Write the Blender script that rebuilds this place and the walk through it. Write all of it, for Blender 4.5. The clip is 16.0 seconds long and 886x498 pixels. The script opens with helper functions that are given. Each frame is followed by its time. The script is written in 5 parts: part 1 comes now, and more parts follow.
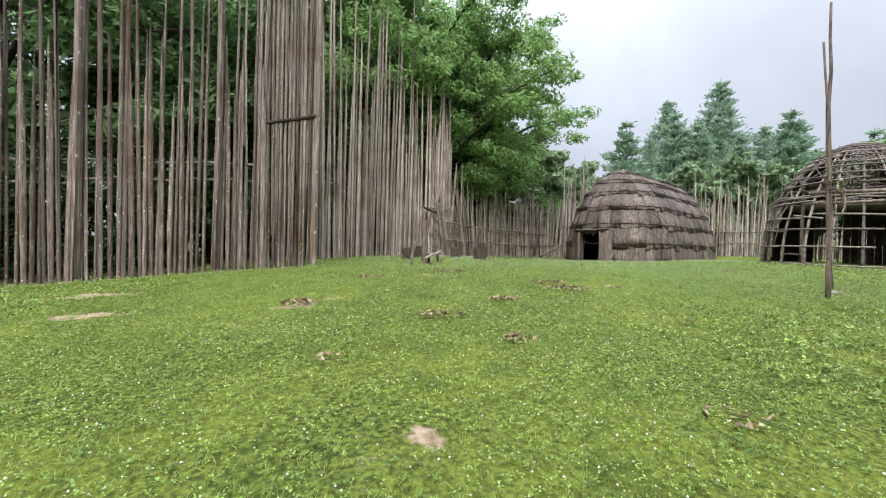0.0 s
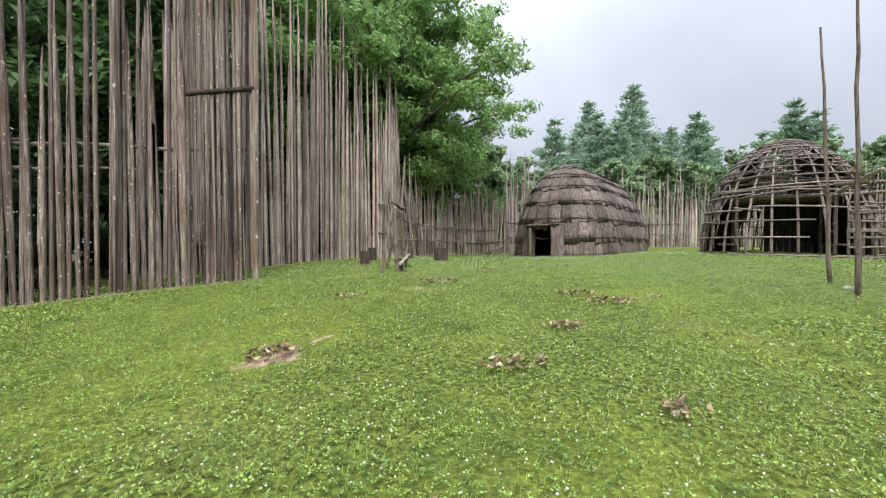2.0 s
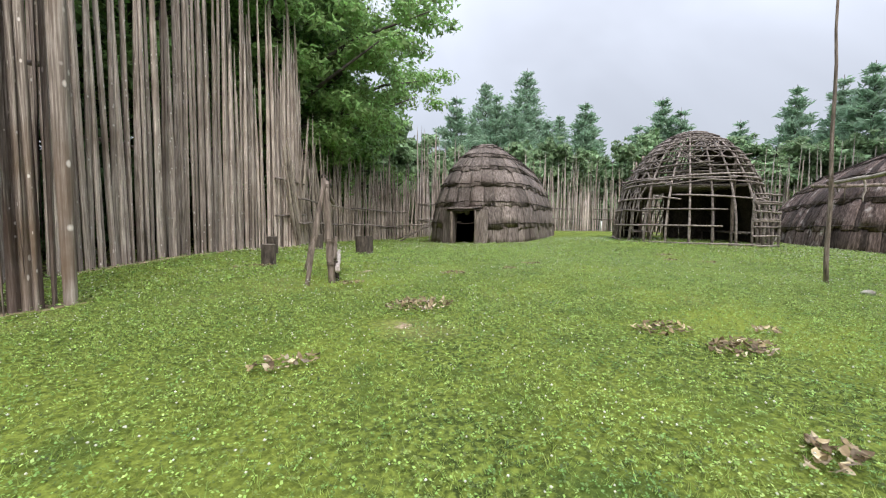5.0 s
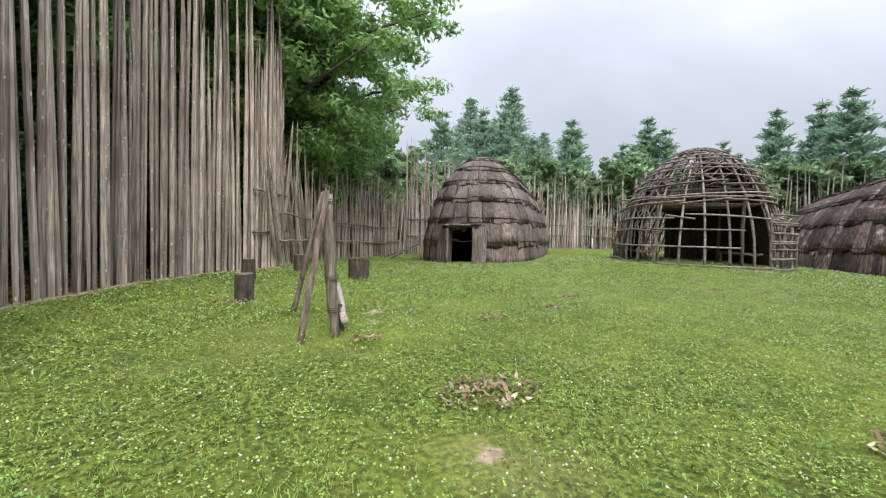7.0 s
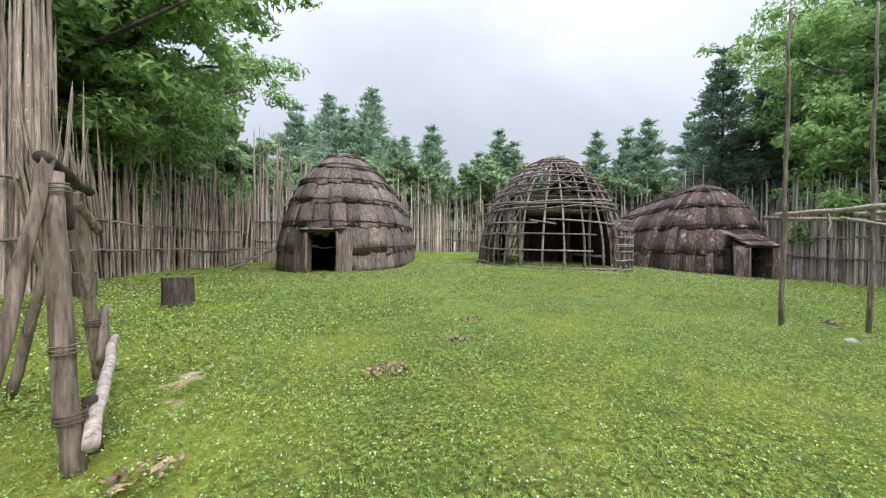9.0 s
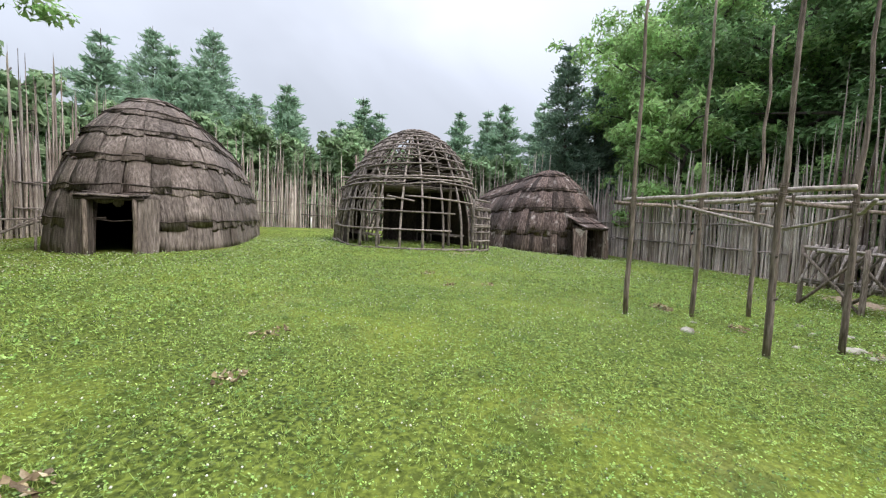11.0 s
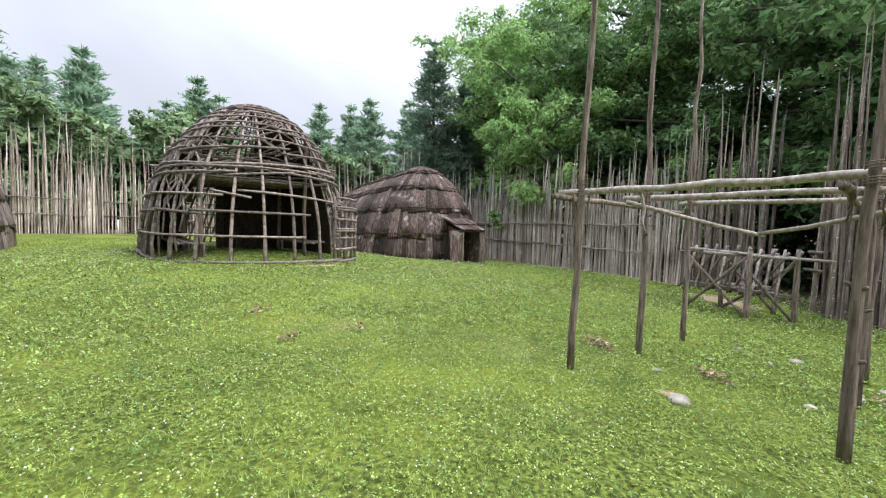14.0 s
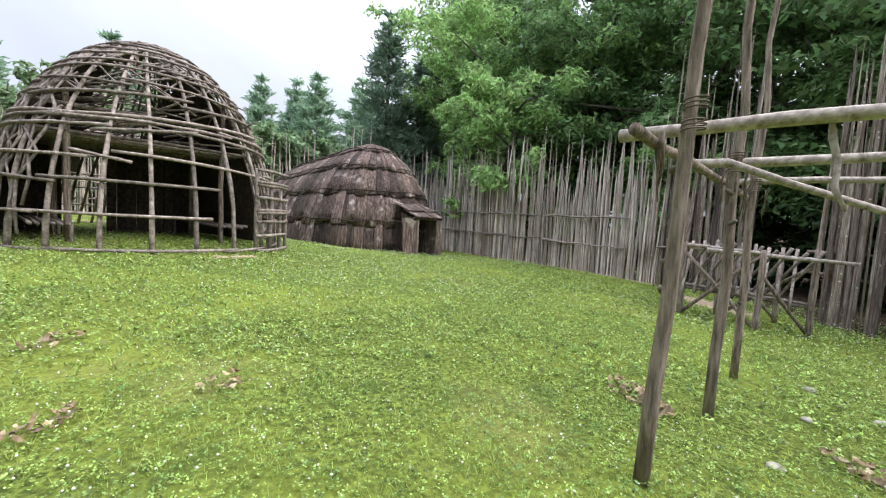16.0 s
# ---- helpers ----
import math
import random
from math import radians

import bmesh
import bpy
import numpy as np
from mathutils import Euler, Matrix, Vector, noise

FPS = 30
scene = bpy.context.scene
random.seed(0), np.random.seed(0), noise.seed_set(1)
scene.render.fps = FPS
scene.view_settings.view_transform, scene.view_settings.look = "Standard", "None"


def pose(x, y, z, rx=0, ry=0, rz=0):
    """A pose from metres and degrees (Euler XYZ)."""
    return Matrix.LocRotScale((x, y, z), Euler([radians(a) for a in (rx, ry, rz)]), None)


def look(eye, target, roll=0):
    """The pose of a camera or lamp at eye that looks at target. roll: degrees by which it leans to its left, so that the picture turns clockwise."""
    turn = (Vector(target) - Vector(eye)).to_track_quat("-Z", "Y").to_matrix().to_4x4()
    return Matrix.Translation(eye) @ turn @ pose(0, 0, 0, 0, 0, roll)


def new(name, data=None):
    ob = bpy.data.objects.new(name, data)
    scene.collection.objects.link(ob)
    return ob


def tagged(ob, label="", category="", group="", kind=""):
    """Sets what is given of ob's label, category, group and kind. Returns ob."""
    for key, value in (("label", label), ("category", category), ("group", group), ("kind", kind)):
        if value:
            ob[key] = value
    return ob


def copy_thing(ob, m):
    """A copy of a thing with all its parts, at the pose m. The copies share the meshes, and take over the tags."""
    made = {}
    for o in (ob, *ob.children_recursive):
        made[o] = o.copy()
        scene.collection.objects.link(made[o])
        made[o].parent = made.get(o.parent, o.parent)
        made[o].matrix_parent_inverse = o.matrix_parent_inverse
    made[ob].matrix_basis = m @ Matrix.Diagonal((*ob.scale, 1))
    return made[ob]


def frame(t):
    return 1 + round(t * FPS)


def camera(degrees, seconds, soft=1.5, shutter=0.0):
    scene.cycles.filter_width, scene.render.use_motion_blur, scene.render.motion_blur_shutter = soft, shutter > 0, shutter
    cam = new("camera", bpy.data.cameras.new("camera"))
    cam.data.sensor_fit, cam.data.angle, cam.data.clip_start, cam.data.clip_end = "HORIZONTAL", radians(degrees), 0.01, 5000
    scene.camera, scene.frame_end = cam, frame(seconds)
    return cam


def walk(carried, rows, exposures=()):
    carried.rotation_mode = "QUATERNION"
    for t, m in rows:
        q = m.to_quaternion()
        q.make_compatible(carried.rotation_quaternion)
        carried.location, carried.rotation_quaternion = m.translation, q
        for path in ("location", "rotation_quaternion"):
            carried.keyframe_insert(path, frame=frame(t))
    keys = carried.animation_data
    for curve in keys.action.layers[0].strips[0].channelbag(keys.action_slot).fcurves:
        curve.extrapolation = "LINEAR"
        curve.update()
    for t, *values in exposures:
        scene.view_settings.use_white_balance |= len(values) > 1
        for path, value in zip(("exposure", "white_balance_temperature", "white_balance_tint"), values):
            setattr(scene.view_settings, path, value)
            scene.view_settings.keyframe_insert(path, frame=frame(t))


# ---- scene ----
cam = camera(95.0, 16.0, soft=1.15)
METRES, EYE, TILT, LEAN, TURN = 16.0, 1.2, 0.0, 0.0, 0.0
ROWS = [
    (0.0, 0.0, 0.0, 0.0, 0.01, -0.6, -1.41),
    (0.5, -0.0188, 0.0247, 0.0014, -2.91, -0.34, -0.89),
    (1.0, -0.0372, 0.0508, 0.0032, -5.59, -0.44, -0.48),
    (1.5, -0.054, 0.0783, 0.0051, -7.96, -0.67, -0.21),
    (2.0, -0.069, 0.1098, 0.0082, -10.29, -1.02, 0.11),
    (2.5, -0.083, 0.1409, 0.0104, -13.02, -1.4, 0.21),
    (3.0, -0.0939, 0.1726, 0.0104, -16.14, -1.97, 0.11),
    (3.5, -0.0998, 0.2069, 0.0125, -19.51, -3.0, -0.29),
    (4.0, -0.1031, 0.24, 0.0165, -22.49, -3.97, -0.82),
    (6.5, -0.0944, 0.3852, 0.0295, -28.01, -2.71, -0.59),
    (7.0, -0.0964, 0.4141, 0.0329, -28.67, -1.86, -1.18),
    (7.5, -0.0938, 0.4421, 0.0344, -28.33, -1.16, -0.73),
    (8.0, -0.0858, 0.4689, 0.0369, -32.34, 0.6, 0.09),
    (8.5, -0.0702, 0.4929, 0.0396, -42.48, 0.42, -0.14),
    (9.0, -0.0471, 0.5124, 0.0391, -48.2, -1.13, -0.75),
    (9.5, -0.0226, 0.5263, 0.0384, -52.75, -2.9, -1.52),
    (12.0, 0.112, 0.554, 0.0461, -74.0, -2.43, -2.12),
    (12.5, 0.1436, 0.5654, 0.0472, -76.43, -1.72, -2.26),
    (13.0, 0.173, 0.5772, 0.0481, -78.89, -1.71, -2.1),
    (13.5, 0.204, 0.5877, 0.0478, -81.8, -2.35, -1.74),
    (14.0, 0.2345, 0.5958, 0.0468, -85.3, -3.2, -1.69),
    (14.5, 0.2692, 0.599, 0.0439, -88.5, -3.98, -2.11),
    (15.0, 0.3056, 0.6012, 0.0427, -90.77, -4.37, -2.79),
    (15.5, 0.3416, 0.6037, 0.0409, -91.96, -4.36, -3.25),
    (16.0, 0.3806, 0.6056, 0.0387, -91.93, -4.29, -3.39),
]
walk(cam, [(t, pose(0, 0, EYE, TILT, LEAN, TURN) @ pose(METRES * x, METRES * y, METRES * z, 90 + pitch, roll, yaw)) for t, x, y, z, yaw, pitch, roll in ROWS],
     exposures=[(0.0, 0.71), (4.0, 0.66), (9.0, 0.68), (12.5, 0.78), (16.0, 1.04)])

# ---- world, sun ----
world = bpy.data.worlds.new("overcast_sky")
scene.world = world
world.use_nodes = True
wn, wl = world.node_tree.nodes, world.node_tree.links
wn.clear()
sky = wn.new("ShaderNodeTexSky")
sky.sky_type = "NISHITA"
sky.sun_disc = False
sky.sun_elevation = radians(46)
sky.sun_rotation = radians(190)
sky.dust_density = 3.0
cloud = wn.new("ShaderNodeMixRGB")
cloud.inputs[0].default_value = 0.86
cloud.inputs[2].default_value = (3.95, 4.15, 4.7, 1)
veil = wn.new("ShaderNodeTexNoise")
veil.inputs["Scale"].default_value = 2.1
veil.inputs["Distortion"].default_value = 0.6
veil.inputs["Detail"].default_value = 4.0
veil_ramp = wn.new("ShaderNodeMapRange")
veil_ramp.inputs["From Min"].default_value = 0.3
veil_ramp.inputs["From Max"].default_value = 0.7
veil_ramp.inputs["To Min"].default_value = 0.8
veil_ramp.inputs["To Max"].default_value = 1.06
grey = wn.new("ShaderNodeMixRGB")
grey.blend_type = "MULTIPLY"
grey.inputs[0].default_value = 1.0
bg = wn.new("ShaderNodeBackground")
bg.inputs["Strength"].default_value = 0.107
wout = wn.new("ShaderNodeOutputWorld")
wl.new(sky.outputs[0], cloud.inputs[1])
wl.new(veil.outputs[0], veil_ramp.inputs[0])
wl.new(cloud.outputs[0], grey.inputs[1])
wl.new(veil_ramp.outputs[0], grey.inputs[2])
# an overcast vault, some times brighter overhead than at the horizon
way = wn.new("ShaderNodeTexCoord")
axes = wn.new("ShaderNodeSeparateXYZ")
lift = wn.new("ShaderNodeMath")
lift.operation = "POWER"
lift.use_clamp = True
lift.inputs[1].default_value = 2.4
vault = wn.new("ShaderNodeMapRange")
vault.inputs["From Max"].default_value = 1.0
vault.inputs["To Min"].default_value = 1.0
vault.inputs["To Max"].default_value = 5.2
dome = wn.new("ShaderNodeMixRGB")
dome.blend_type = "MULTIPLY"
dome.inputs[0].default_value = 1.0
wl.new(way.outputs["Generated"], axes.inputs[0])
wl.new(axes.outputs["Z"], lift.inputs[0])
wl.new(lift.outputs[0], vault.inputs[0])
wl.new(grey.outputs[0], dome.inputs[1])
wl.new(vault.outputs[0], dome.inputs[2])
wl.new(dome.outputs[0], bg.inputs["Color"])
wl.new(bg.outputs[0], wout.inputs["Surface"])

sun = new("sun", bpy.data.lights.new("sun", "SUN"))
sun.data.energy = 1.5
sun.data.angle = radians(35)
sun.data.color = (1.0, 0.97, 0.92)
sun.matrix_world = look((-5, -28, 30), (0, 0, 0))


# ---- materials ----
def material(name, colours, scale=(8, 8, 8), detail=6.0, rough=0.85, bump=0.4, bump_dist=0.01, vary=0.25, island=False,
             patch=None, patch_scale=1.2, patch_at=(0.55, 0.68), glow=0.0, world_coords=False, hue=0.0, knots=None):
    """Noise-driven surface: a ramp of colours along a stretched noise, a coarse second noise, chance per piece, bump."""
    m = bpy.data.materials.new(name)
    m.use_nodes = True
    n, l = m.node_tree.nodes, m.node_tree.links
    b = n["Principled BSDF"]
    b.inputs["Roughness"].default_value = rough
    b.inputs["Specular IOR Level"].default_value = 0.25
    tc = n.new("ShaderNodeTexCoord")
    geo = n.new("ShaderNodeNewGeometry")
    info = n.new("ShaderNodeObjectInfo")
    chance = geo.outputs["Random Per Island"] if island else info.outputs["Random"]
    mp = n.new("ShaderNodeMapping")
    mp.inputs["Scale"].default_value = scale
    l.new(geo.outputs["Position"] if world_coords else tc.outputs["Object"], mp.inputs["Vector"])
    shift = n.new("ShaderNodeVectorMath")
    shift.operation = "SCALE"
    shift.inputs[0].default_value = (31.0, 17.0, 23.0)
    if not world_coords:
        l.new(chance, shift.inputs["Scale"])
        l.new(shift.outputs[0], mp.inputs["Location"])
    fine = n.new("ShaderNodeTexNoise")
    fine.inputs["Scale"].default_value = 1.0
    fine.inputs["Detail"].default_value = detail
    fine.inputs["Roughness"].default_value = 0.65
    l.new(mp.outputs[0], fine.inputs["Vector"])
    ramp = n.new("ShaderNodeValToRGB")
    els = ramp.color_ramp.elements
    while len(els) < len(colours):
        els.new(0.5)
    for i, c in enumerate(colours):
        els[i].position = 0.3 + 0.4 * i / (len(colours) - 1)
        els[i].color = (*c, 1)
    l.new(fine.outputs[0], ramp.inputs[0])
    col = ramp.outputs[0]
    if patch:
        coarse = n.new("ShaderNodeTexNoise")
        coarse.inputs["Scale"].default_value = patch_scale
        coarse.inputs["Detail"].default_value = 5.0
        l.new(geo.outputs["Position"], coarse.inputs["Vector"])
        r2 = n.new("ShaderNodeMapRange")
        r2.inputs["From Min"].default_value, r2.inputs["From Max"].default_value = patch_at
        l.new(coarse.outputs[0], r2.inputs[0])
        mx = n.new("ShaderNodeMixRGB")
        mx.inputs[2].default_value = (*patch, 1)
        l.new(r2.outputs[0], mx.inputs[0])
        l.new(col, mx.inputs[1])
        col = mx.outputs[0]
    if knots:
        # pale scars where side branches were cut off
        km = n.new("ShaderNodeMapping")
        km.inputs["Scale"].default_value = (0.62, 0.62, 44.0)
        l.new(tc.outputs["Object"], km.inputs["Vector"])
        l.new(shift.outputs[0], km.inputs["Location"])
        cell = n.new("ShaderNodeTexVoronoi")
        cell.inputs["Scale"].default_value = 1.0
        l.new(km.outputs[0], cell.inputs["Vector"])
        spot = n.new("ShaderNodeMapRange")
        spot.inputs["From Min"].default_value, spot.inputs["From Max"].default_value = 0.25, 0.14
        l.new(cell.outputs["Distance"], spot.inputs[0])
        pick = n.new("ShaderNodeSeparateColor")
        l.new(cell.outputs["Color"], pick.inputs[0])
        few = n.new("ShaderNodeMath")
        few.operation = "GREATER_THAN"
        few.inputs[1].default_value = 0.7
        l.new(pick.outputs[0], few.inputs[0])
        both = n.new("ShaderNodeMath")
        both.operation = "MULTIPLY"
        l.new(spot.outputs[0], both.inputs[0])
        l.new(few.outputs[0], both.inputs[1])
        kx = n.new("ShaderNodeMixRGB")
        kx.inputs[2].default_value = (*knots, 1)
        l.new(both.outputs[0], kx.inputs[0])
        l.new(col, kx.inputs[1])
        col = kx.outputs[0]
    hsv = n.new("ShaderNodeHueSaturation")
    vr = n.new("ShaderNodeMapRange")
    vr.inputs["To Min"].default_value, vr.inputs["To Max"].default_value = 1 - vary, 1 + vary
    l.new(chance, vr.inputs[0])
    l.new(vr.outputs[0], hsv.inputs["Value"])
    if hue:
        hr = n.new("ShaderNodeMapRange")
        hr.inputs["To Min"].default_value, hr.inputs["To Max"].default_value = 0.5 - hue, 0.5 + hue
        l.new(chance, hr.inputs[0])
        l.new(hr.outputs[0], hsv.inputs["Hue"])
    l.new(col, hsv.inputs["Color"])
    l.new(hsv.outputs[0], b.inputs["Base Color"])
    if bump:
        bp = n.new("ShaderNodeBump")
        bp.inputs["Strength"].default_value = bump
        bp.inputs["Distance"].default_value = bump_dist
        l.new(fine.outputs[0], bp.inputs["Height"])
        l.new(bp.outputs[0], b.inputs["Normal"])
    if glow:
        tr = n.new("ShaderNodeBsdfTranslucent")
        mixs = n.new("ShaderNodeMixShader")
        mixs.inputs[0].default_value = glow
        l.new(hsv.outputs[0], tr.inputs["Color"])
        l.new(b.outputs[0], mixs.inputs[1])
        l.new(tr.outputs[0], mixs.inputs[2])
        l.new(mixs.outputs[0], n["Material Output"].inputs["Surface"])
    return m


M_POLE = material("weathered_pole_wood", [(0.07, 0.051, 0.043), (0.2, 0.16, 0.138), (0.45, 0.385, 0.345)], (2.4, 2.4, 11.0), detail=10,
                  vary=0.45, bump=0.5, patch=(0.13, 0.0848, 0.06), patch_scale=0.9, patch_at=(0.5, 0.72), hue=0.012, knots=(0.56, 0.5, 0.46))
M_POLE_GREY = material("silvered_pole_wood", [(0.127, 0.0984, 0.0825), (0.391, 0.323, 0.277), (0.677, 0.592, 0.523)], (2.4, 2.4, 11.0), detail=10, vary=0.36, bump=0.5, knots=(0.62, 0.57, 0.53),
                       patch=(0.169, 0.127, 0.1), patch_scale=0.8, patch_at=(0.5, 0.75))
M_POLE_PALE = material("bleached_paling_wood", [(0.161, 0.132, 0.115), (0.484, 0.419, 0.379), (0.8, 0.732, 0.679)], (3.2, 3.2, 7.0), detail=9, vary=0.42, bump=0.5,
                       patch=(0.269, 0.215, 0.175), patch_scale=0.8, patch_at=(0.5, 0.75))
M_POST = material("rack_post_wood", [(0.0533, 0.0416, 0.033), (0.208, 0.163, 0.134), (0.373, 0.307, 0.262)], (30, 30, 3.5), detail=9, vary=0.15, bump=1.0, bump_dist=0.02)
M_STRIPPED = material("peeled_pole_wood", [(0.14, 0.112, 0.096), (0.35, 0.30, 0.265), (0.54, 0.485, 0.44)], (18, 18, 18), vary=0.15, bump=0.4)
M_LATTICE = material("lattice_pole_wood", [(0.0952, 0.0762, 0.0672), (0.213, 0.179, 0.16), (0.392, 0.338, 0.305)], (9, 9, 9), vary=0.3, bump=0.4)
M_BARK = material("elm_bark_sheet", [(0.039, 0.0312, 0.0273), (0.176, 0.143, 0.126), (0.364, 0.307, 0.276)], (15, 15, 1.6), detail=10, vary=0.36,
                  bump=1.0, bump_dist=0.05, patch=(0.111, 0.0858, 0.0728), patch_scale=0.8, patch_at=(0.45, 0.72), world_coords=True)
M_BARK_RED = material("red_brown_bark_sheet", [(0.0262, 0.0179, 0.0155), (0.101, 0.0714, 0.0607), (0.238, 0.178, 0.155)], (15, 15, 1.6), detail=10, vary=0.6,
                      bump=1.0, bump_dist=0.05, patch=(0.357, 0.309, 0.28), patch_scale=2.1, patch_at=(0.58, 0.7), world_coords=True)
# dark wood of battens and bars; on inner room sheets it paints the shade
M_BATTEN_SHADE = material("dark_batten_wood_room_shade", [(0.022, 0.017, 0.015), (0.06, 0.046, 0.038), (0.12, 0.095, 0.08)], (10, 10, 10), vary=0.3)
M_CORD = material("bark_cord", [(0.08, 0.06, 0.045), (0.2, 0.16, 0.12)], (30, 30, 30))
M_STUMP = material("stump_bark", [(0.03, 0.024, 0.02), (0.09, 0.072, 0.06), (0.17, 0.14, 0.115)], (16, 16, 4), bump=1.0, bump_dist=0.03)
M_STUMPTOP = material("cut_wood", [(0.06, 0.05, 0.04), (0.12, 0.10, 0.08), (0.2, 0.17, 0.14)], (12, 12, 12))
M_ROCK = material("field_stone", [(0.2, 0.175, 0.14), (0.37, 0.34, 0.285), (0.52, 0.485, 0.42)], (9, 9, 9), bump=0.6, bump_dist=0.02)
M_DEADLEAF = material("dry_leaf", [(0.09, 0.06, 0.032), (0.27, 0.2, 0.115), (0.58, 0.5, 0.37)], (6, 6, 6), island=True, vary=0.6, hue=0.012, glow=0.15)
M_TRUNK = material("tree_bark", [(0.03, 0.026, 0.022), (0.09, 0.078, 0.066), (0.17, 0.15, 0.13)], (7, 7, 1.5), bump=1.0, bump_dist=0.04)
M_LEAF = material("broad_leaf", [(0.179, 0.291, 0.106), (0.28, 0.431, 0.157), (0.381, 0.56, 0.218)], (0.5, 0.5, 0.5), detail=2, island=True, vary=0.45, bump=0, glow=0.55, hue=0.015, rough=0.55)
# shaded copy of the broad leaf, its shade put into the green
M_LEAF_SHADED = material("shaded_broad_leaf", [(0.091, 0.165, 0.0672), (0.157, 0.266, 0.105), (0.238, 0.371, 0.147)], (0.5, 0.5, 0.5), detail=2, island=True, vary=0.45, bump=0, glow=0.4, hue=0.015, rough=0.55)
M_SPRUCE = material("spruce_needle", [(0.1, 0.165, 0.115), (0.156, 0.237, 0.163), (0.213, 0.306, 0.213)], (0.5, 0.5, 0.5), detail=2, island=True, vary=0.35, bump=0, glow=0.35, hue=0.01, rough=0.6)
# distant needles: air haze is mixed into this pale bluish green
M_NEEDLE_HAZED = material("hazed_pine_needle", [(0.199, 0.309, 0.204), (0.292, 0.42, 0.286), (0.384, 0.513, 0.374)], (0.5, 0.5, 0.5), detail=2, island=True, vary=0.3, bump=0, glow=0.42, hue=0.01, rough=0.6)
# undergrowth green with the tree shade behind the stockades put into the colour
M_SHADE = material("shaded_undergrowth_leaf", [(0.025, 0.0475, 0.0175), (0.045, 0.0825, 0.03), (0.075, 0.125, 0.045)], (0.5, 0.5, 0.5), detail=2, island=True, vary=0.4, bump=0, glow=0.25, hue=0.015, rough=0.6)
# far leaves, lightened in the base colour to stand for distance haze
M_FAR_HAZED = material("hazed_far_wood_leaf", [(0.165, 0.259, 0.132), (0.248, 0.352, 0.187), (0.33, 0.44, 0.242)], (0.5, 0.5, 0.5), detail=2, island=True, vary=0.4, bump=0, glow=0.35, hue=0.015, rough=0.6)
M_GRASS = material("grass_blade", [(0.174, 0.246, 0.0504), (0.297, 0.381, 0.084), (0.448, 0.515, 0.157)], (0.6, 0.6, 0.6), detail=4, island=True, vary=0.4, bump=0, glow=0.3, hue=0.025, rough=0.5, patch=(0.168, 0.241, 0.0504), patch_scale=2.6, patch_at=(0.47, 0.66))
M_CLOVER = material("clover_leaf", [(0.095, 0.165, 0.036), (0.247, 0.345, 0.0805), (0.414, 0.506, 0.167)], (0.6, 0.6, 0.6), detail=4, island=True, vary=0.75, bump=0, glow=0.25, hue=0.02, rough=0.34,
                    patch=(0.127, 0.218, 0.0575), patch_scale=3.4, patch_at=(0.48, 0.66))
M_FLOWER = material("clover_flower", [(0.5, 0.5, 0.4), (0.75, 0.74, 0.66)], (40, 40, 40), island=True, vary=0.2, bump=0)
M_WHITE = material("white_paint", [(0.72, 0.72, 0.70), (0.82, 0.82, 0.80)], (9, 9, 9), vary=0.02)


def lawn_material():
    m = bpy.data.materials.new("lawn")
    m.use_nodes = True
    n, l = m.node_tree.nodes, m.node_tree.links
    b = n["Principled BSDF"]
    b.inputs["Roughness"].default_value = 0.9
    b.inputs["Specular IOR Level"].default_value = 0.1
    geo = n.new("ShaderNodeNewGeometry")

    def noise_at(scale, detail=6.0):
        t = n.new("ShaderNodeTexNoise")
        t.inputs["Scale"].default_value = scale
        t.inputs["Detail"].default_value = detail
        l.new(geo.outputs["Position"], t.inputs["Vector"])
        return t.outputs[0]

    def mix(a, c, f):
        x = n.new("ShaderNodeMixRGB")
        for s, v in ((1, a), (2, c)):
            if isinstance(v, tuple):
                x.inputs[s].default_value = (*v, 1)
            else:
                l.new(v, x.inputs[s])
        l.new(f, x.inputs[0])
        return x.outputs[0]

    def band(v, lo, hi):
        r = n.new("ShaderNodeMapRange")
        r.inputs["From Min"].default_value, r.inputs["From Max"].default_value = lo, hi
        l.new(v, r.inputs[0])
        return r.outputs[0]

    fine = noise_at(28)
    green = mix((0.05, 0.07, 0.017), (0.19, 0.24, 0.046), band(fine, 0.4, 0.62))
    green = mix(green, (0.23, 0.27, 0.044), band(noise_at(0.45), 0.45, 0.8))
    green = mix(green, (0.075, 0.11, 0.022), band(noise_at(1.7), 0.55, 0.75))
    green = mix(green, (0.25, 0.235, 0.09), band(noise_at(0.6), 0.6, 0.86))
    soil = mix((0.29, 0.21, 0.14), (0.5, 0.385, 0.28), band(noise_at(14), 0.35, 0.65))
    at = n.new("ShaderNodeAttribute")
    at.attribute_name = "bare"
    wob = n.new("ShaderNodeMath")
    wob.operation = "MULTIPLY_ADD"
    wob.inputs[1].default_value = 1.7
    l.new(noise_at(4.5, 9), wob.inputs[0])
    l.new(at.outputs["Fac"], wob.inputs[2])
    wood = n.new("ShaderNodeAttribute")
    wood.attribute_name = "woodland"
    duff = mix((0.035, 0.026, 0.018), (0.11, 0.08, 0.05), band(noise_at(9, 8), 0.35, 0.65))
    l.new(mix(mix(green, soil, band(wob.outputs[0], 1.38, 1.56)), duff, wood.outputs["Fac"]), b.inputs["Base Color"])
    bp = n.new("ShaderNodeBump")
    bp.inputs["Strength"].default_value = 0.8
    bp.inputs["Distance"].default_value = 0.04
    l.new(noise_at(35, 8), bp.inputs["Height"])
    l.new(bp.outputs[0], b.inputs["Normal"])
    return m


M_LAWN = lawn_material()


